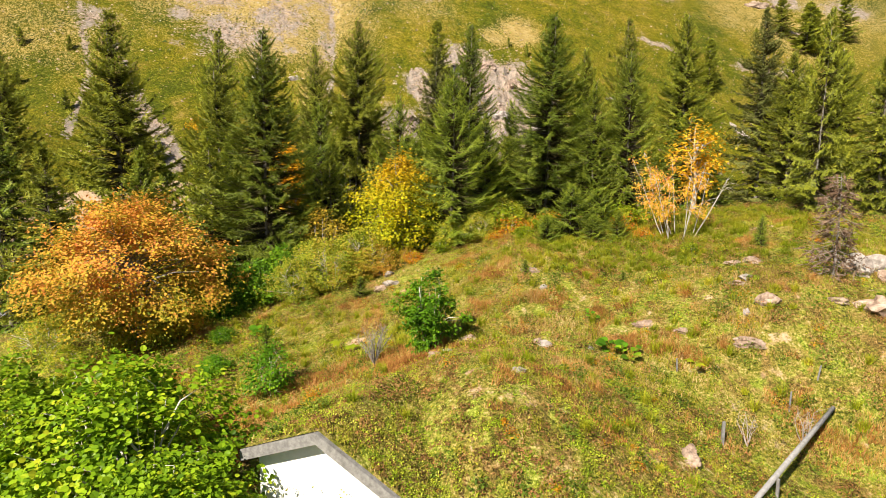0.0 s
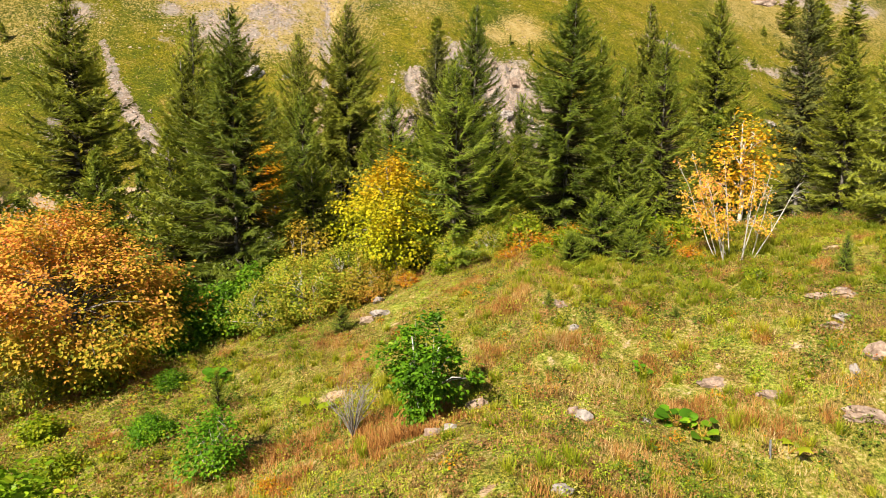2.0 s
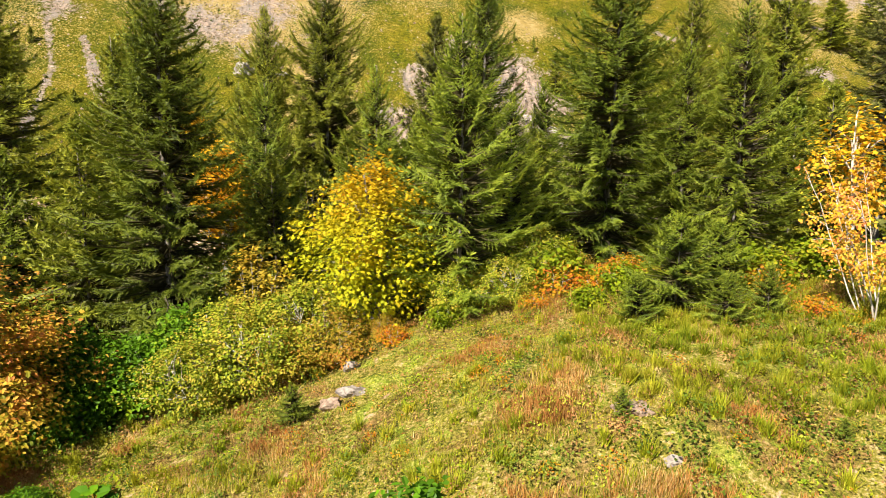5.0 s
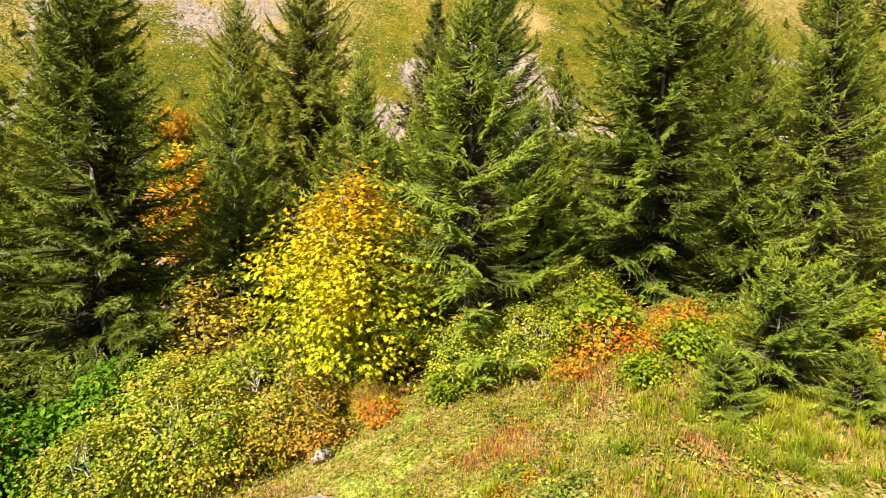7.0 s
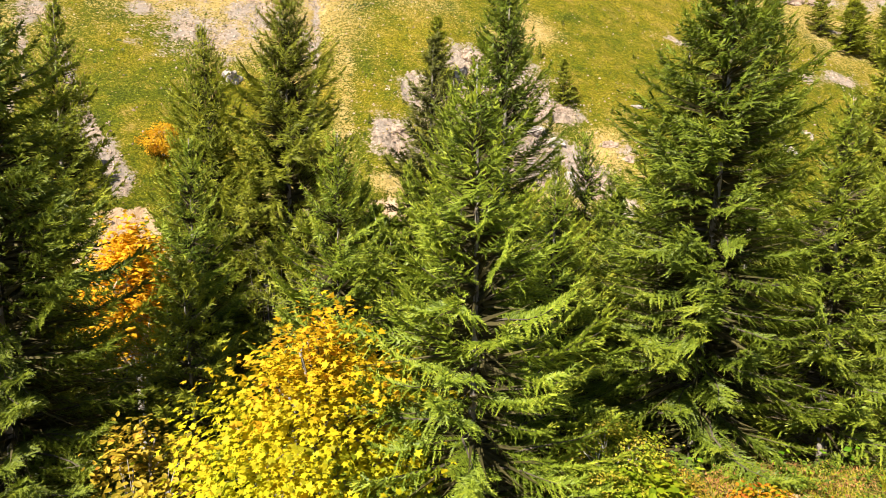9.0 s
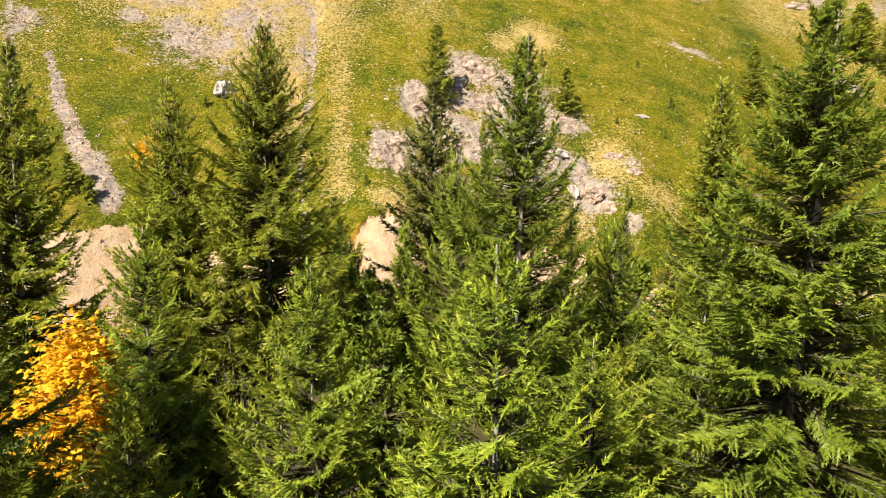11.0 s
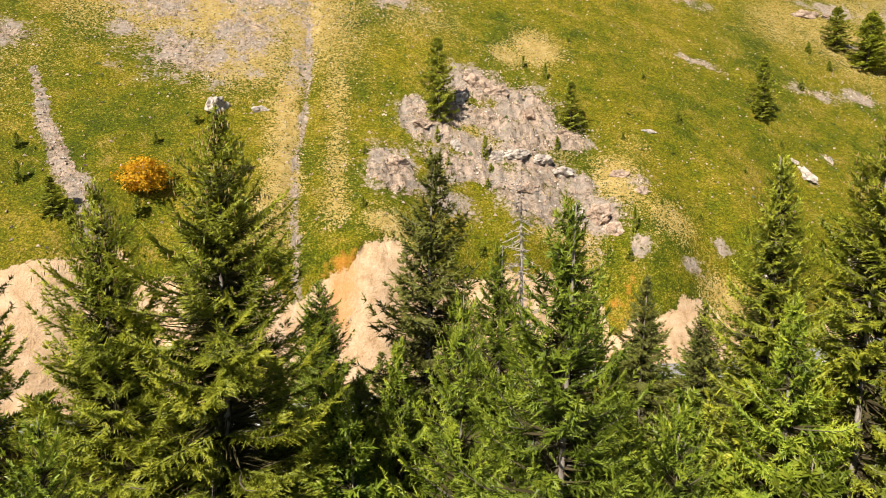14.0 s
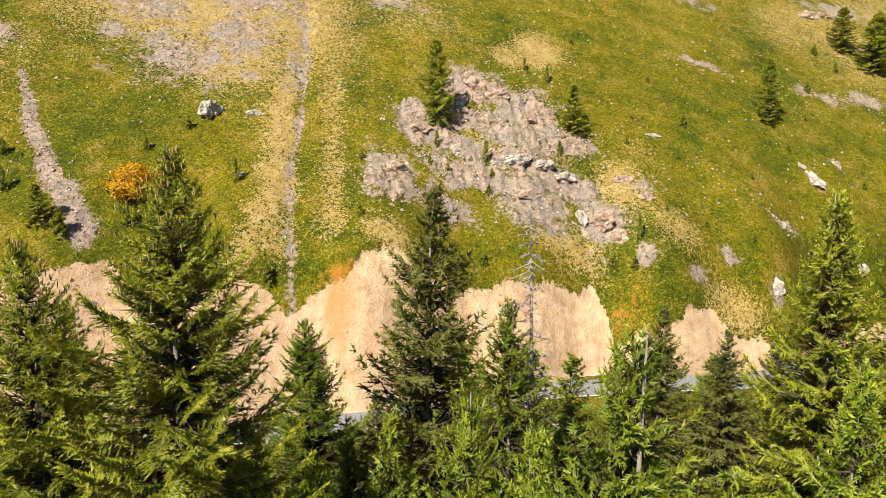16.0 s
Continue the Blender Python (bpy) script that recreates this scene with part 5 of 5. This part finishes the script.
# ---- ground cover ----
APEX, DEEP = np.array([-2.25, 10.1, 1.55]), 3.2
HALVES, SLOPES = {-1: 1.75, 1: 2.7}, {-1: 0.39, 1: 0.52}


def top_z(x, y):
    """The land, or the sod roof of the house where it is higher."""
    u, v = (x + 2.25) * 0.909 - (y - 10.1) * 0.419, (x + 2.25) * 0.419 + (y - 10.1) * 0.909
    roof = np.where((u > -HALVES[-1]) & (u < HALVES[1]) & (v > 0.12) & (v < DEEP), APEX[2] - np.where(u < 0, SLOPES[-1], SLOPES[1]) * np.abs(u) + 0.08, -99)
    return np.maximum(rough_land(x, y), roof)


def scatter(seed, count, box, keep):
    rng = np.random.default_rng(seed)
    x, y = rng.uniform(box[0], box[1], count), rng.uniform(box[2], box[3], count)
    k = keep(x, y, rng)
    return x[k], y[k], rng


RED = [(-5.2, 16.2), (-3.6, 17.0), (-2.3, 17.3), (-0.6, 16.6)]


def redness(x, y):
    v = np.maximum(strip(x, y, RED, 2.4) + 0.25 * fbm(x, y, 1.6, 2), 0.10 + 0.85 * fbm(x + 30, y, 0.8, 3))
    for cx, cy, rr in ((3.9, 13.9, 0.8), (3.3, 11.6, 0.5), (2.5, 18.7, 0.9), (1.8, 21.5, 0.9), (3.3, 23.0, 0.8), (1.2, 19.5, 0.7), (-4.6, 14.6, 0.8), (7.6, 22.6, 0.6), (0.6, 24.5, 0.8), (2.4, 25.0, 0.7)):
        v = np.maximum(v, 0.60 * spot(x, y, cx, cy, rr, rr) + 0.3 * fbm(x, y, 2.2, 2))
    return v


def bare(x, y):
    v = np.zeros(np.shape(x))
    for cx, cy, rx, ry in BARE_NEAR:
        v = np.maximum(v, spot(x, y, cx, cy, rx, ry))
    return np.maximum(v, 0.8 * soil(x, y))


def blades(x, y, rng, h, w, per):
    n = len(x)
    z = top_z(x, y) - 0.01
    o = np.repeat(np.stack([x, y, z], 1), per, 0) + np.concatenate([rng.normal(0, 0.045, (n * per, 2)), np.zeros((n * per, 1))], 1)
    hh = np.repeat(h, per) * rng.uniform(0.55, 1.15, n * per)
    a = rng.uniform(0, 6.28, n * per)
    d = np.stack([np.cos(a), np.sin(a), 0 * a], 1)
    s = np.stack([-np.sin(a), np.cos(a), 0 * a], 1) * (w * rng.uniform(0.7, 1.3, n * per))[:, None]
    bend = rng.uniform(0.3, 1.2, n * per)[:, None]
    up = np.array([[0, 0, 1.0]])
    tip = o + up * hh[:, None] * (1.0 - 0.3 * bend) + d * hh[:, None] * 0.65 * bend
    v = np.stack([o - s, o + s, tip], 1).reshape(-1, 3)
    return v, np.arange(3 * n * per).reshape(-1, 3)


MEADOW = (-15, 17, 8.5, 29.5)


def in_house(x, y):
    """Before the gable of the house, where nothing grows."""
    u, v = (x + 2.25) * 0.909 - (y - 10.1) * 0.419, (x + 2.25) * 0.419 + (y - 10.1) * 0.909
    return (np.abs(u) < 3.0) & (v < 0.14) & (v > -6)


def keep_grass(kind):
    def keep(x, y, rng):
        n = fbm(x, y, 0.45, 3)
        red = redness(x, y)
        clump = fbm(x + 7, y, 1.3, 3)
        ok = (bare(x, y) < 0.45) & (rng.random(len(x)) < np.clip(0.5 + 0.8 * (y - 10) / 14, 0.5, 1)) & (clump + 0.28 * rng.normal(0, 1, len(x)) > 0.05)
        ok &= ~in_house(x, y)
        if kind == "r":
            return ok & (red + 0.25 * n > 0.42)
        ok &= red + 0.2 * n < 0.62
        return ok & (n + 0.35 * rng.normal(0, 1, len(x)) > 0.02) if kind == "d" else ok & (n + 0.35 * rng.normal(0, 1, len(x)) < 0.28)
    return keep


for kind, count, mat, name, label in (("g", 125000, mat_grass_g, "green_grass", "yellowing green meadow grass"), ("d", 130000, mat_grass_d, "dry_grass", "dry straw-coloured meadow grass"), ("r", 230000, mat_grass_r, "red_grass", "rust-red dry grass bank")):
    x, y, rng = scatter({"g": 1, "d": 2, "r": 3}[kind], count, MEADOW, keep_grass(kind))
    hgt = (0.09 + 0.17 * np.clip(fbm(x, y, 0.8, 2) + 0.25, 0, 1)) * (1.5 if kind == "r" else 1.0)
    g = new(name, mesh(name, *blades(x, y, rng, hgt, 0.0075, 7), mat))
    tagged(g, label, "grass", kind="stuff")


x, y, rng = scatter(31, 700, (-9, 15, 11, 28.5), lambda x, y, r: (bare(x, y) < 0.4) & (fbm(x, y, 0.3, 2) > -0.25))
g = new("grass_tussocks", mesh("grass_tussocks", *blades(np.repeat(x, 9), np.repeat(y, 9), rng, np.repeat(rng.uniform(0.22, 0.42, len(x)), 9), 0.011, 9), mat_lush))
tagged(g, "arching tussocks of fresh green grass", "grass", kind="stuff")


x, y, rng = scatter(32, 900, (3.0, 14.5, 20.5, 28.0), lambda x, y, r: fbm(x, y, 0.5, 2) > -0.2)
g = new("crest_tussocks", mesh("crest_tussocks", *blades(np.repeat(x, 9), np.repeat(y, 9), rng, np.repeat(rng.uniform(0.18, 0.40, len(x)), 9), 0.010, 9), mat_lush))
tagged(g, "lush yellow-green tussocks along the crest", "grass", kind="stuff")


def herb_carpet(name, seed, count, mat, size, label, keep, kind="oval", box=MEADOW, lift=0.10):
    x, y, rng = scatter(seed, count, box, keep)
    n = len(x)
    z = top_z(x, y) + rng.uniform(0.01, lift, n)
    ax = unit(np.concatenate([rng.normal(0, 1, (n, 2)), rng.uniform(-0.1, 0.5, (n, 1))], 1))
    nor = unit(np.array([[-0.1, -0.35, 1.0]]) + rng.normal(0, 0.35, (n, 3)))
    ob = new(name, mesh(name, *leaves(kind, np.stack([x, y, z], 1), ax, nor, size * 0.72 * np.clip((y - 6.5) / 10, 0.45, 1) * rng.uniform(0.5, 1.3, n)), mat))
    return tagged(ob, label, "herbs", kind="stuff")


open_soil = lambda x, y, r: bare(x, y) < 0.55


def cushions(name, seed, count, mat, label, keep, leaf=0.05, radius=(0.10, 0.30), tall=0.8, per=46, kind="chip", box=MEADOW):
    """Low cushions of small leaves, each domed over its own stems, with gaps of shade between them."""
    x, y, rng = scatter(seed, count, box, keep)
    n = len(x)
    rad = rng.uniform(radius[0], radius[1], n) * np.clip((y - 5) / 10, 0.55, 1)
    k = np.repeat(np.arange(n), per)
    u = unit(rng.normal(0, 1, (n * per, 3)) + [0, 0, 0.5])
    u[:, 2] = np.abs(u[:, 2])
    rr = rad[k] * rng.uniform(0.55, 1.1, n * per)
    px, py = x[k] + u[:, 0] * rr, y[k] + u[:, 1] * rr
    pos = np.stack([px, py, top_z(x, y)[k] * 0.5 + top_z(px, py) * 0.5 + u[:, 2] * rr * tall + 0.01], 1)
    nor = unit(u + np.array([0, 0, 0.5]) + rng.normal(0, 0.35, (n * per, 3)))
    ax = unit(np.cross(nor, rng.normal(0, 1, (n * per, 3))) + 0.4 * u)
    ob = new(name, mesh(name, *leaves(kind, pos, ax, nor, leaf * rng.uniform(0.6, 1.3, n * per)), mat))
    return tagged(ob, label, "herbs", kind="stuff")


def patchy(dx, scale, lo, soft=0.15, right=0.0):
    return lambda x, y, r: (fbm(x + dx, y, scale, 3) + soft * r.normal(0, 1, len(x)) + right * smooth(4, 9, x) > lo) & open_soil(x, y, r) & ~in_house(x, y)


mat_heather = leaf_material("dark_heather", [(0.1, (0.06, 0.04, 0.012)), (0.4, (0.15, 0.09, 0.025)), (0.7, (0.30, 0.13, 0.05)), (0.9, (0.42, 0.25, 0.10))], 0.7, 0.15, 0.9)
mat_cress = leaf_material("bright_moss_and_clover", [(0.1, (0.12, 0.19, 0.010)), (0.4, (0.27, 0.37, 0.016)), (0.7, (0.45, 0.52, 0.03)), (0.9, (0.60, 0.58, 0.09))], 0.6, 0.25, 0.6)
mat_deepgreen = leaf_material("deep_green_herbs", [(0.1, (0.04, 0.075, 0.008)), (0.45, (0.10, 0.16, 0.014)), (0.8, (0.22, 0.27, 0.03)), (0.95, (0.36, 0.34, 0.06))], 0.6, 0.2, 0.8)
cushions("clover_cushions", 51, 1300, mat_cress, "low bright green cushions of moss and clover", patchy(90, 0.7, 0.10), 0.05, (0.12, 0.36), 0.5, 60)
cushions("herb_cushions", 52, 1100, mat_herb, "low yellow-green herb cushions", patchy(60, 0.8, 0.08), 0.055, (0.15, 0.42), 0.7, 60)
cushions("heather_cushions", 53, 1700, mat_heather, "dark brown heather cushions", patchy(40, 0.6, 0.12, 0.15, 0.45), 0.055, (0.16, 0.50), 0.7, 70)
cushions("bilberry_cushions", 54, 1000, mat_russet, "russet bilberry cushions", patchy(140, 0.8, 0.02, 0.15, 0.15), 0.055, (0.14, 0.40), 0.8, 60)
cushions("red_cushions", 55, 900, mat_red, "red autumn bilberry cushions", patchy(170, 0.9, 0.25, 0.12), 0.05, (0.10, 0.32), 0.8, 60)
cushions("green_cushions", 56, 1300, mat_deepgreen, "deep green low herbs between the grass", patchy(220, 0.7, 0.10, 0.15, 0.45), 0.065, (0.16, 0.50), 0.9, 70)
MOUND = (-4.5, 7.0, 9.0, 14.5)
for name, seed, count, mat, label, dx in (("moss_tufts", 61, 1500, mat_cress, "small bright moss tufts on the sod", 300), ("herb_tufts", 62, 1200, mat_herb, "small yellow-green herb tufts on the sod", 330),
                                          ("heather_tufts", 63, 1300, mat_heather, "small dark heather tufts on the sod", 360), ("russet_tufts", 64, 900, mat_russet, "small russet tufts on the sod", 390)):
    cushions(name, seed, count, mat, label, lambda x, y, r, dx=dx: (fbm(x + dx, y, 1.1, 3) + 0.2 * r.normal(0, 1, len(x)) > 0.02) & ~in_house(x, y), 0.045, (0.08, 0.26), 0.55, 30, "chip", MOUND)
herb_carpet("meadow_herbs", 21, 30000, mat_herb, 0.08, "low green herbs between the grass", patchy(0, 0.6, 0.0, 0.2), "chip")
herb_carpet("russet_herbs", 22, 30000, mat_russet, 0.07, "low russet bilberry leaves", patchy(40, 0.5, 0.04, 0.2), "chip", lift=0.18)
herb_carpet("red_herbs", 27, 40000, mat_red, 0.06, "scattered red bilberry leaves", patchy(140, 0.9, 0.30), "chip", lift=0.20)
herb_carpet("green_herbs", 23, 40000, mat_lush, 0.08, "patches of fresh green low herbs", patchy(90, 0.7, 0.15), "chip", lift=0.18)
herb_carpet("forest_undergrowth", 24, 16000, mat_hazel2, 0.22, "dark green undergrowth below the spruces", lambda x, y, r: np.ones(len(x), bool), "chip", (-32, 30, 29, 62), 0.5)
herb_carpet("slope_undergrowth", 25, 9000, mat_lime, 0.15, "rank green herbs on the shaded side of the knoll", lambda x, y, r: (x < -6.5 + 0.25 * (y - 14)) & (fbm(x, y, 0.4, 2) > -0.35), "oval", (-20, -3, 8, 26), 0.4)

def chips(name, seed, count, keep, size, mat, label, box=(-90, 130, 100, 185)):
    """Loose angular stones, or low tussocks, strewn over the far hillside."""
    x, y, rng = scatter(seed, count, box, keep)
    n = len(x)
    p = np.stack([x, y, rough_land(x, y)], 1)
    corner = np.array([(-1, -0.7, -0.3), (1, -0.6, -0.3), (0.1, 1, -0.3), (0.2, -0.1, 0.8), (-0.5, 0.3, 0.6)])
    tri = np.array([(0, 1, 3), (1, 2, 3), (2, 4, 3), (2, 0, 4), (0, 3, 4)])
    sz = size * rng.uniform(0.35, 1.0, n) ** 2
    a = rng.uniform(0, 6.28, n)
    c, s = np.cos(a), np.sin(a)
    q = corner[None] * rng.uniform(0.6, 1.3, (n, 5, 3))
    q = np.stack([q[..., 0] * c[:, None] - q[..., 1] * s[:, None], q[..., 0] * s[:, None] + q[..., 1] * c[:, None], q[..., 2]], -1)
    v = p[:, None] + q * sz[:, None, None]
    ob = new(name, mesh(name, v.reshape(-1, 3), (tri[None] + (np.arange(n) * 5)[:, None, None]).reshape(-1, 3), mat))
    return tagged(ob, label, "hillside cover", kind="stuff")


def rocky(lo):
    return lambda x, y, r: (covers(x, y)[1] + 0.3 * r.normal(0, 1, len(x)) > lo) & (y > 113 + 0.27 * x)


chips("loose_stones", 41, 60000, rocky(0.50), 0.34, mat_stone, "loose pinkish grey stones below the crags")
chips("pale_stones", 42, 60000, rocky(0.8), 0.28, mat_whitestone, "loose whitish stones on the crags")
mat_straw_far = leaf_material("bleached_hillside_straw", [(0.1, (0.20, 0.13, 0.04)), (0.5, (0.34, 0.23, 0.08)), (0.9, (0.46, 0.34, 0.16))], 0.8, 0.1, 0.3)
on_hill = lambda lo: (lambda x, y, r: (y > 114 + 0.27 * x) & (fbm(x, y, 0.1, 3) + 0.4 * r.normal(0, 1, len(x)) > lo))
chips("straw_tussocks", 43, 26000, lambda x, y, r: (y > 114 + 0.27 * x) & (covers(x, y)[3] + 0.25 * r.normal(0, 1, len(x)) > 0.35), 0.24, mat_straw_far, "straw-coloured tussocks on the far hillside")
chips("green_tussocks", 44, 14000, on_hill(0.1), 0.24, mat_deepgreen, "green tussocks on the far hillside")
chips("dark_shrublets", 45, 1500, on_hill(0.30), 0.5, mat_needle, "small dark juniper shrublets dotted over the hillside")
chips("bank_stones", 46, 900, lambda x, y, r: covers(x, y)[2] > 0.6, 0.35, mat_stone, "stones sticking out of the cut bank", (-90, 90, 96, 125))

# ---- road ----
mat_road, nt, b = material("grey_asphalt", 0.9)
obj = nt.nodes.new("ShaderNodeTexCoord").outputs["Object"]
nt.links.new(ramp(nt, noise_node(nt, 3.0, 6, 0.7, obj), [(0.3, (0.16, 0.16, 0.17)), (0.7, (0.30, 0.30, 0.31))]), b.inputs["Base Color"])
mat_line, nt, b = material("white_road_paint", 0.7)
obj = nt.nodes.new("ShaderNodeTexCoord").outputs["Object"]
nt.links.new(ramp(nt, noise_node(nt, 5.0, 5, 0.7, obj), [(0.3, (0.55, 0.55, 0.54)), (0.6, (0.8, 0.8, 0.79))]), b.inputs["Base Color"])


def ribbon(name, off, width, lift, mat, label, cat):
    xs = np.arange(-160, 180, 2.0)
    yb = 113.0 + 0.27 * xs + 2.5 * np.sin(xs * 0.11) + 1.2 * np.sin(xs * 0.31 + 1) - 7.5
    mid = np.array([np.mean(yb[max(0, i - 6): i + 7]) for i in range(len(xs))]) - 4.6 + off
    v, f = [], []
    for i, (x, y) in enumerate(zip(xs, mid)):
        v += [(x, y - width / 2, ROAD_Z + lift), (x, y + width / 2, ROAD_Z + lift)]
        if i:
            f.append((2 * i - 2, 2 * i, 2 * i + 1, 2 * i - 1))
    return tagged(new(name, mesh(name, v, f, mat)), label, cat, kind="structure")


ribbon("road", 0.0, 6.0, 0.06, mat_road, "grey asphalt valley road below the cut bank", "road")
ribbon("road_marking", -2.7, 0.16, 0.07, mat_line, "white edge line of the valley road", "road marking")


# ---- the house ----
mat_wall, nt, b = material("white_plaster", 0.9)
obj = nt.nodes.new("ShaderNodeTexCoord").outputs["Object"]
n = noise_node(nt, 2.5, 6, 0.7, obj)
nt.links.new(ramp(nt, n, [(0.3, (0.70, 0.68, 0.65)), (0.6, (0.82, 0.81, 0.79))]), b.inputs["Base Color"])
bump(nt, b, noise_node(nt, 40, 4, 0.6, obj), 0.2, 0.01)
mat_board = bark_material("weathered_grey_boards", (0.13, 0.12, 0.115), (0.30, 0.285, 0.275), 9)
ux, uy = np.array([0.909, -0.419, 0]), np.array([0.419, 0.909, 0])
def hp(u, v, w):
    """A point of the house: u along the gable, v into the house, w up from the apex."""
    return APEX + ux * u + uy * v + np.array([0, 0, w])


def prism(pts_a, pts_b):
    """A closed solid between two like outlines."""
    n = len(pts_a)
    v = list(pts_a) + list(pts_b)
    f = [(0, i + 1, i) for i in range(1, n - 1)] + [(n, n + i, n + i + 1) for i in range(1, n - 1)]
    for i in range(n):
        j = (i + 1) % n
        f += [(i, j, n + j), (i, n + j, n + i)]
    return np.array(v), np.array(f)


house = new("house")
tagged(house, "small white-walled house with a sod roof set into the slope", "house")
LW, RW = HALVES[-1] - 0.2, HALVES[1] - 0.2
g = [(-LW, -LW * SLOPES[-1] - 0.12), (0, -0.14), (RW, -RW * SLOPES[1] - 0.12), (RW, -4.6), (-LW, -4.6)]
part("gable_wall", prism([hp(u, 0.30, w) for u, w in g], [hp(u, 0.55, w) for u, w in g]), mat_wall, house, "white plastered gable wall")
for sg in (-1, 1):
    HALF, SLOPE = HALVES[sg], SLOPES[sg]
    o = [(0, 0.02), (sg * HALF, -HALF * SLOPE + 0.02), (sg * HALF, -HALF * SLOPE - 0.20), (0, -0.20)]
    part("bargeboard", prism([hp(u, 0.0, w) for u, w in o], [hp(u, 0.05, w) for u, w in o]), mat_board, house, "weathered grey bargeboard")
    o = [(0, 0.0), (sg * HALF, -HALF * SLOPE), (sg * HALF, -HALF * SLOPE - 0.12), (0, -0.12)]
    part("roof_slab", prism([hp(u, 0.052, w) for u, w in o], [hp(u, DEEP, w) for u, w in o]), mat_board, house, "grey roof edge under the sod")
    # sod: an uneven earth layer
    us, vs = np.linspace(0, 1, 14), np.linspace(0, 1, 16)
    U, V = np.meshgrid(us, vs)
    Pt = hp(0, 0, 0)[None, None] + ux * (sg * HALF * U)[..., None] + uy * (0.10 + (DEEP - 0.1) * V)[..., None]
    Pt[..., 2] += -HALF * SLOPE * U + 0.02 + 0.09 * np.sin(np.clip(V * 6, 0, 1.57)) * (1 + 0.6 * fbm(Pt[..., 0], Pt[..., 1], 2.5, 3))
    ii = (np.arange(15)[:, None] * 14 + np.arange(13)[None]).ravel()
    part("sod", (Pt.reshape(-1, 3), np.stack([ii, ii + 1, ii + 15, ii + 14], -1)), mat_ground, house, "mossy sod roof covering", True)
    near_share = house.children[-1].data.attributes.new("near", "FLOAT", "POINT")
    near_share.data.foreach_set("value", np.ones(len(Pt.reshape(-1, 3)), np.float32))
rng = np.random.default_rng(77)
u, v = rng.uniform(-HALVES[-1], HALVES[1], 6000), rng.uniform(0.15, DEEP, 6000)
pos = APEX[None] + ux * u[:, None] + uy * v[:, None] + np.stack([0 * u, 0 * u, -np.abs(u) * np.where(u < 0, SLOPES[-1], SLOPES[1]) + 0.12], 1)
part("roof_moss", leaves("chip", pos, unit(rng.normal(0, 1, (6000, 3)) + [0, 0, 0.3]), unit(np.array([[0, -0.3, 1.0]]) + rng.normal(0, 0.4, (6000, 3))), rng.uniform(0.02, 0.05, 6000)), mat_cress, house, "mossy green roof herbs")


# ---- fence remains ----
def squared_post(name, x, y, h, w, label, lean=(0, 0)):
    z = z_at(x, y)
    a = [(-w, -w, -0.25), (w, -w, -0.25), (w, w, -0.25), (-w, w, -0.25)]
    t = [(px * 0.9 + lean[0], py * 0.9 + lean[1], h + 0.015 * (px > 0)) for px, py, _ in a]
    ob = new(name, mesh(name, *prism(a, t), mat_board))
    ob.location = (x, y, z)
    return tagged(ob, label, "fence post", "old fence posts")


for x, y, h, l in ((6.5, 13.4, 0.55, (0.01, 0)), (8.7, 14.6, 0.5, (0.03, 0)), (9.7, 15.2, 0.4, (0.1, 0)), (6.2, 15.5, 0.35, (-0.03, 0))):
    squared_post("fence_post", x, y, h, 0.032 if h > 0.52 else 0.016, "weathered grey wooden stump of a fence post", l)

mat_pole = bark_material("sun_bleached_grey_wood", (0.24, 0.225, 0.22), (0.42, 0.40, 0.39), 9)
pole = new("wooden_pole")
tagged(pole, "long weathered grey pole leaning on a short post", "pole")
POLE_A, POLE_B = (5.95, 11.30, -0.80), (9.75, 14.50, 0.18)
part("rail", tube([POLE_A, [(a + b) / 2 for a, b in zip(POLE_A, POLE_B)], POLE_B], [0.06, 0.065, 0.055], 8), mat_pole, pole, smooth_shade=True)
part("prop", tube([(7.12, 12.10, land(7.12, 12.10) - 0.2), (7.12, 12.10, -0.40)], [0.04, 0.035], 6), mat_board, pole)
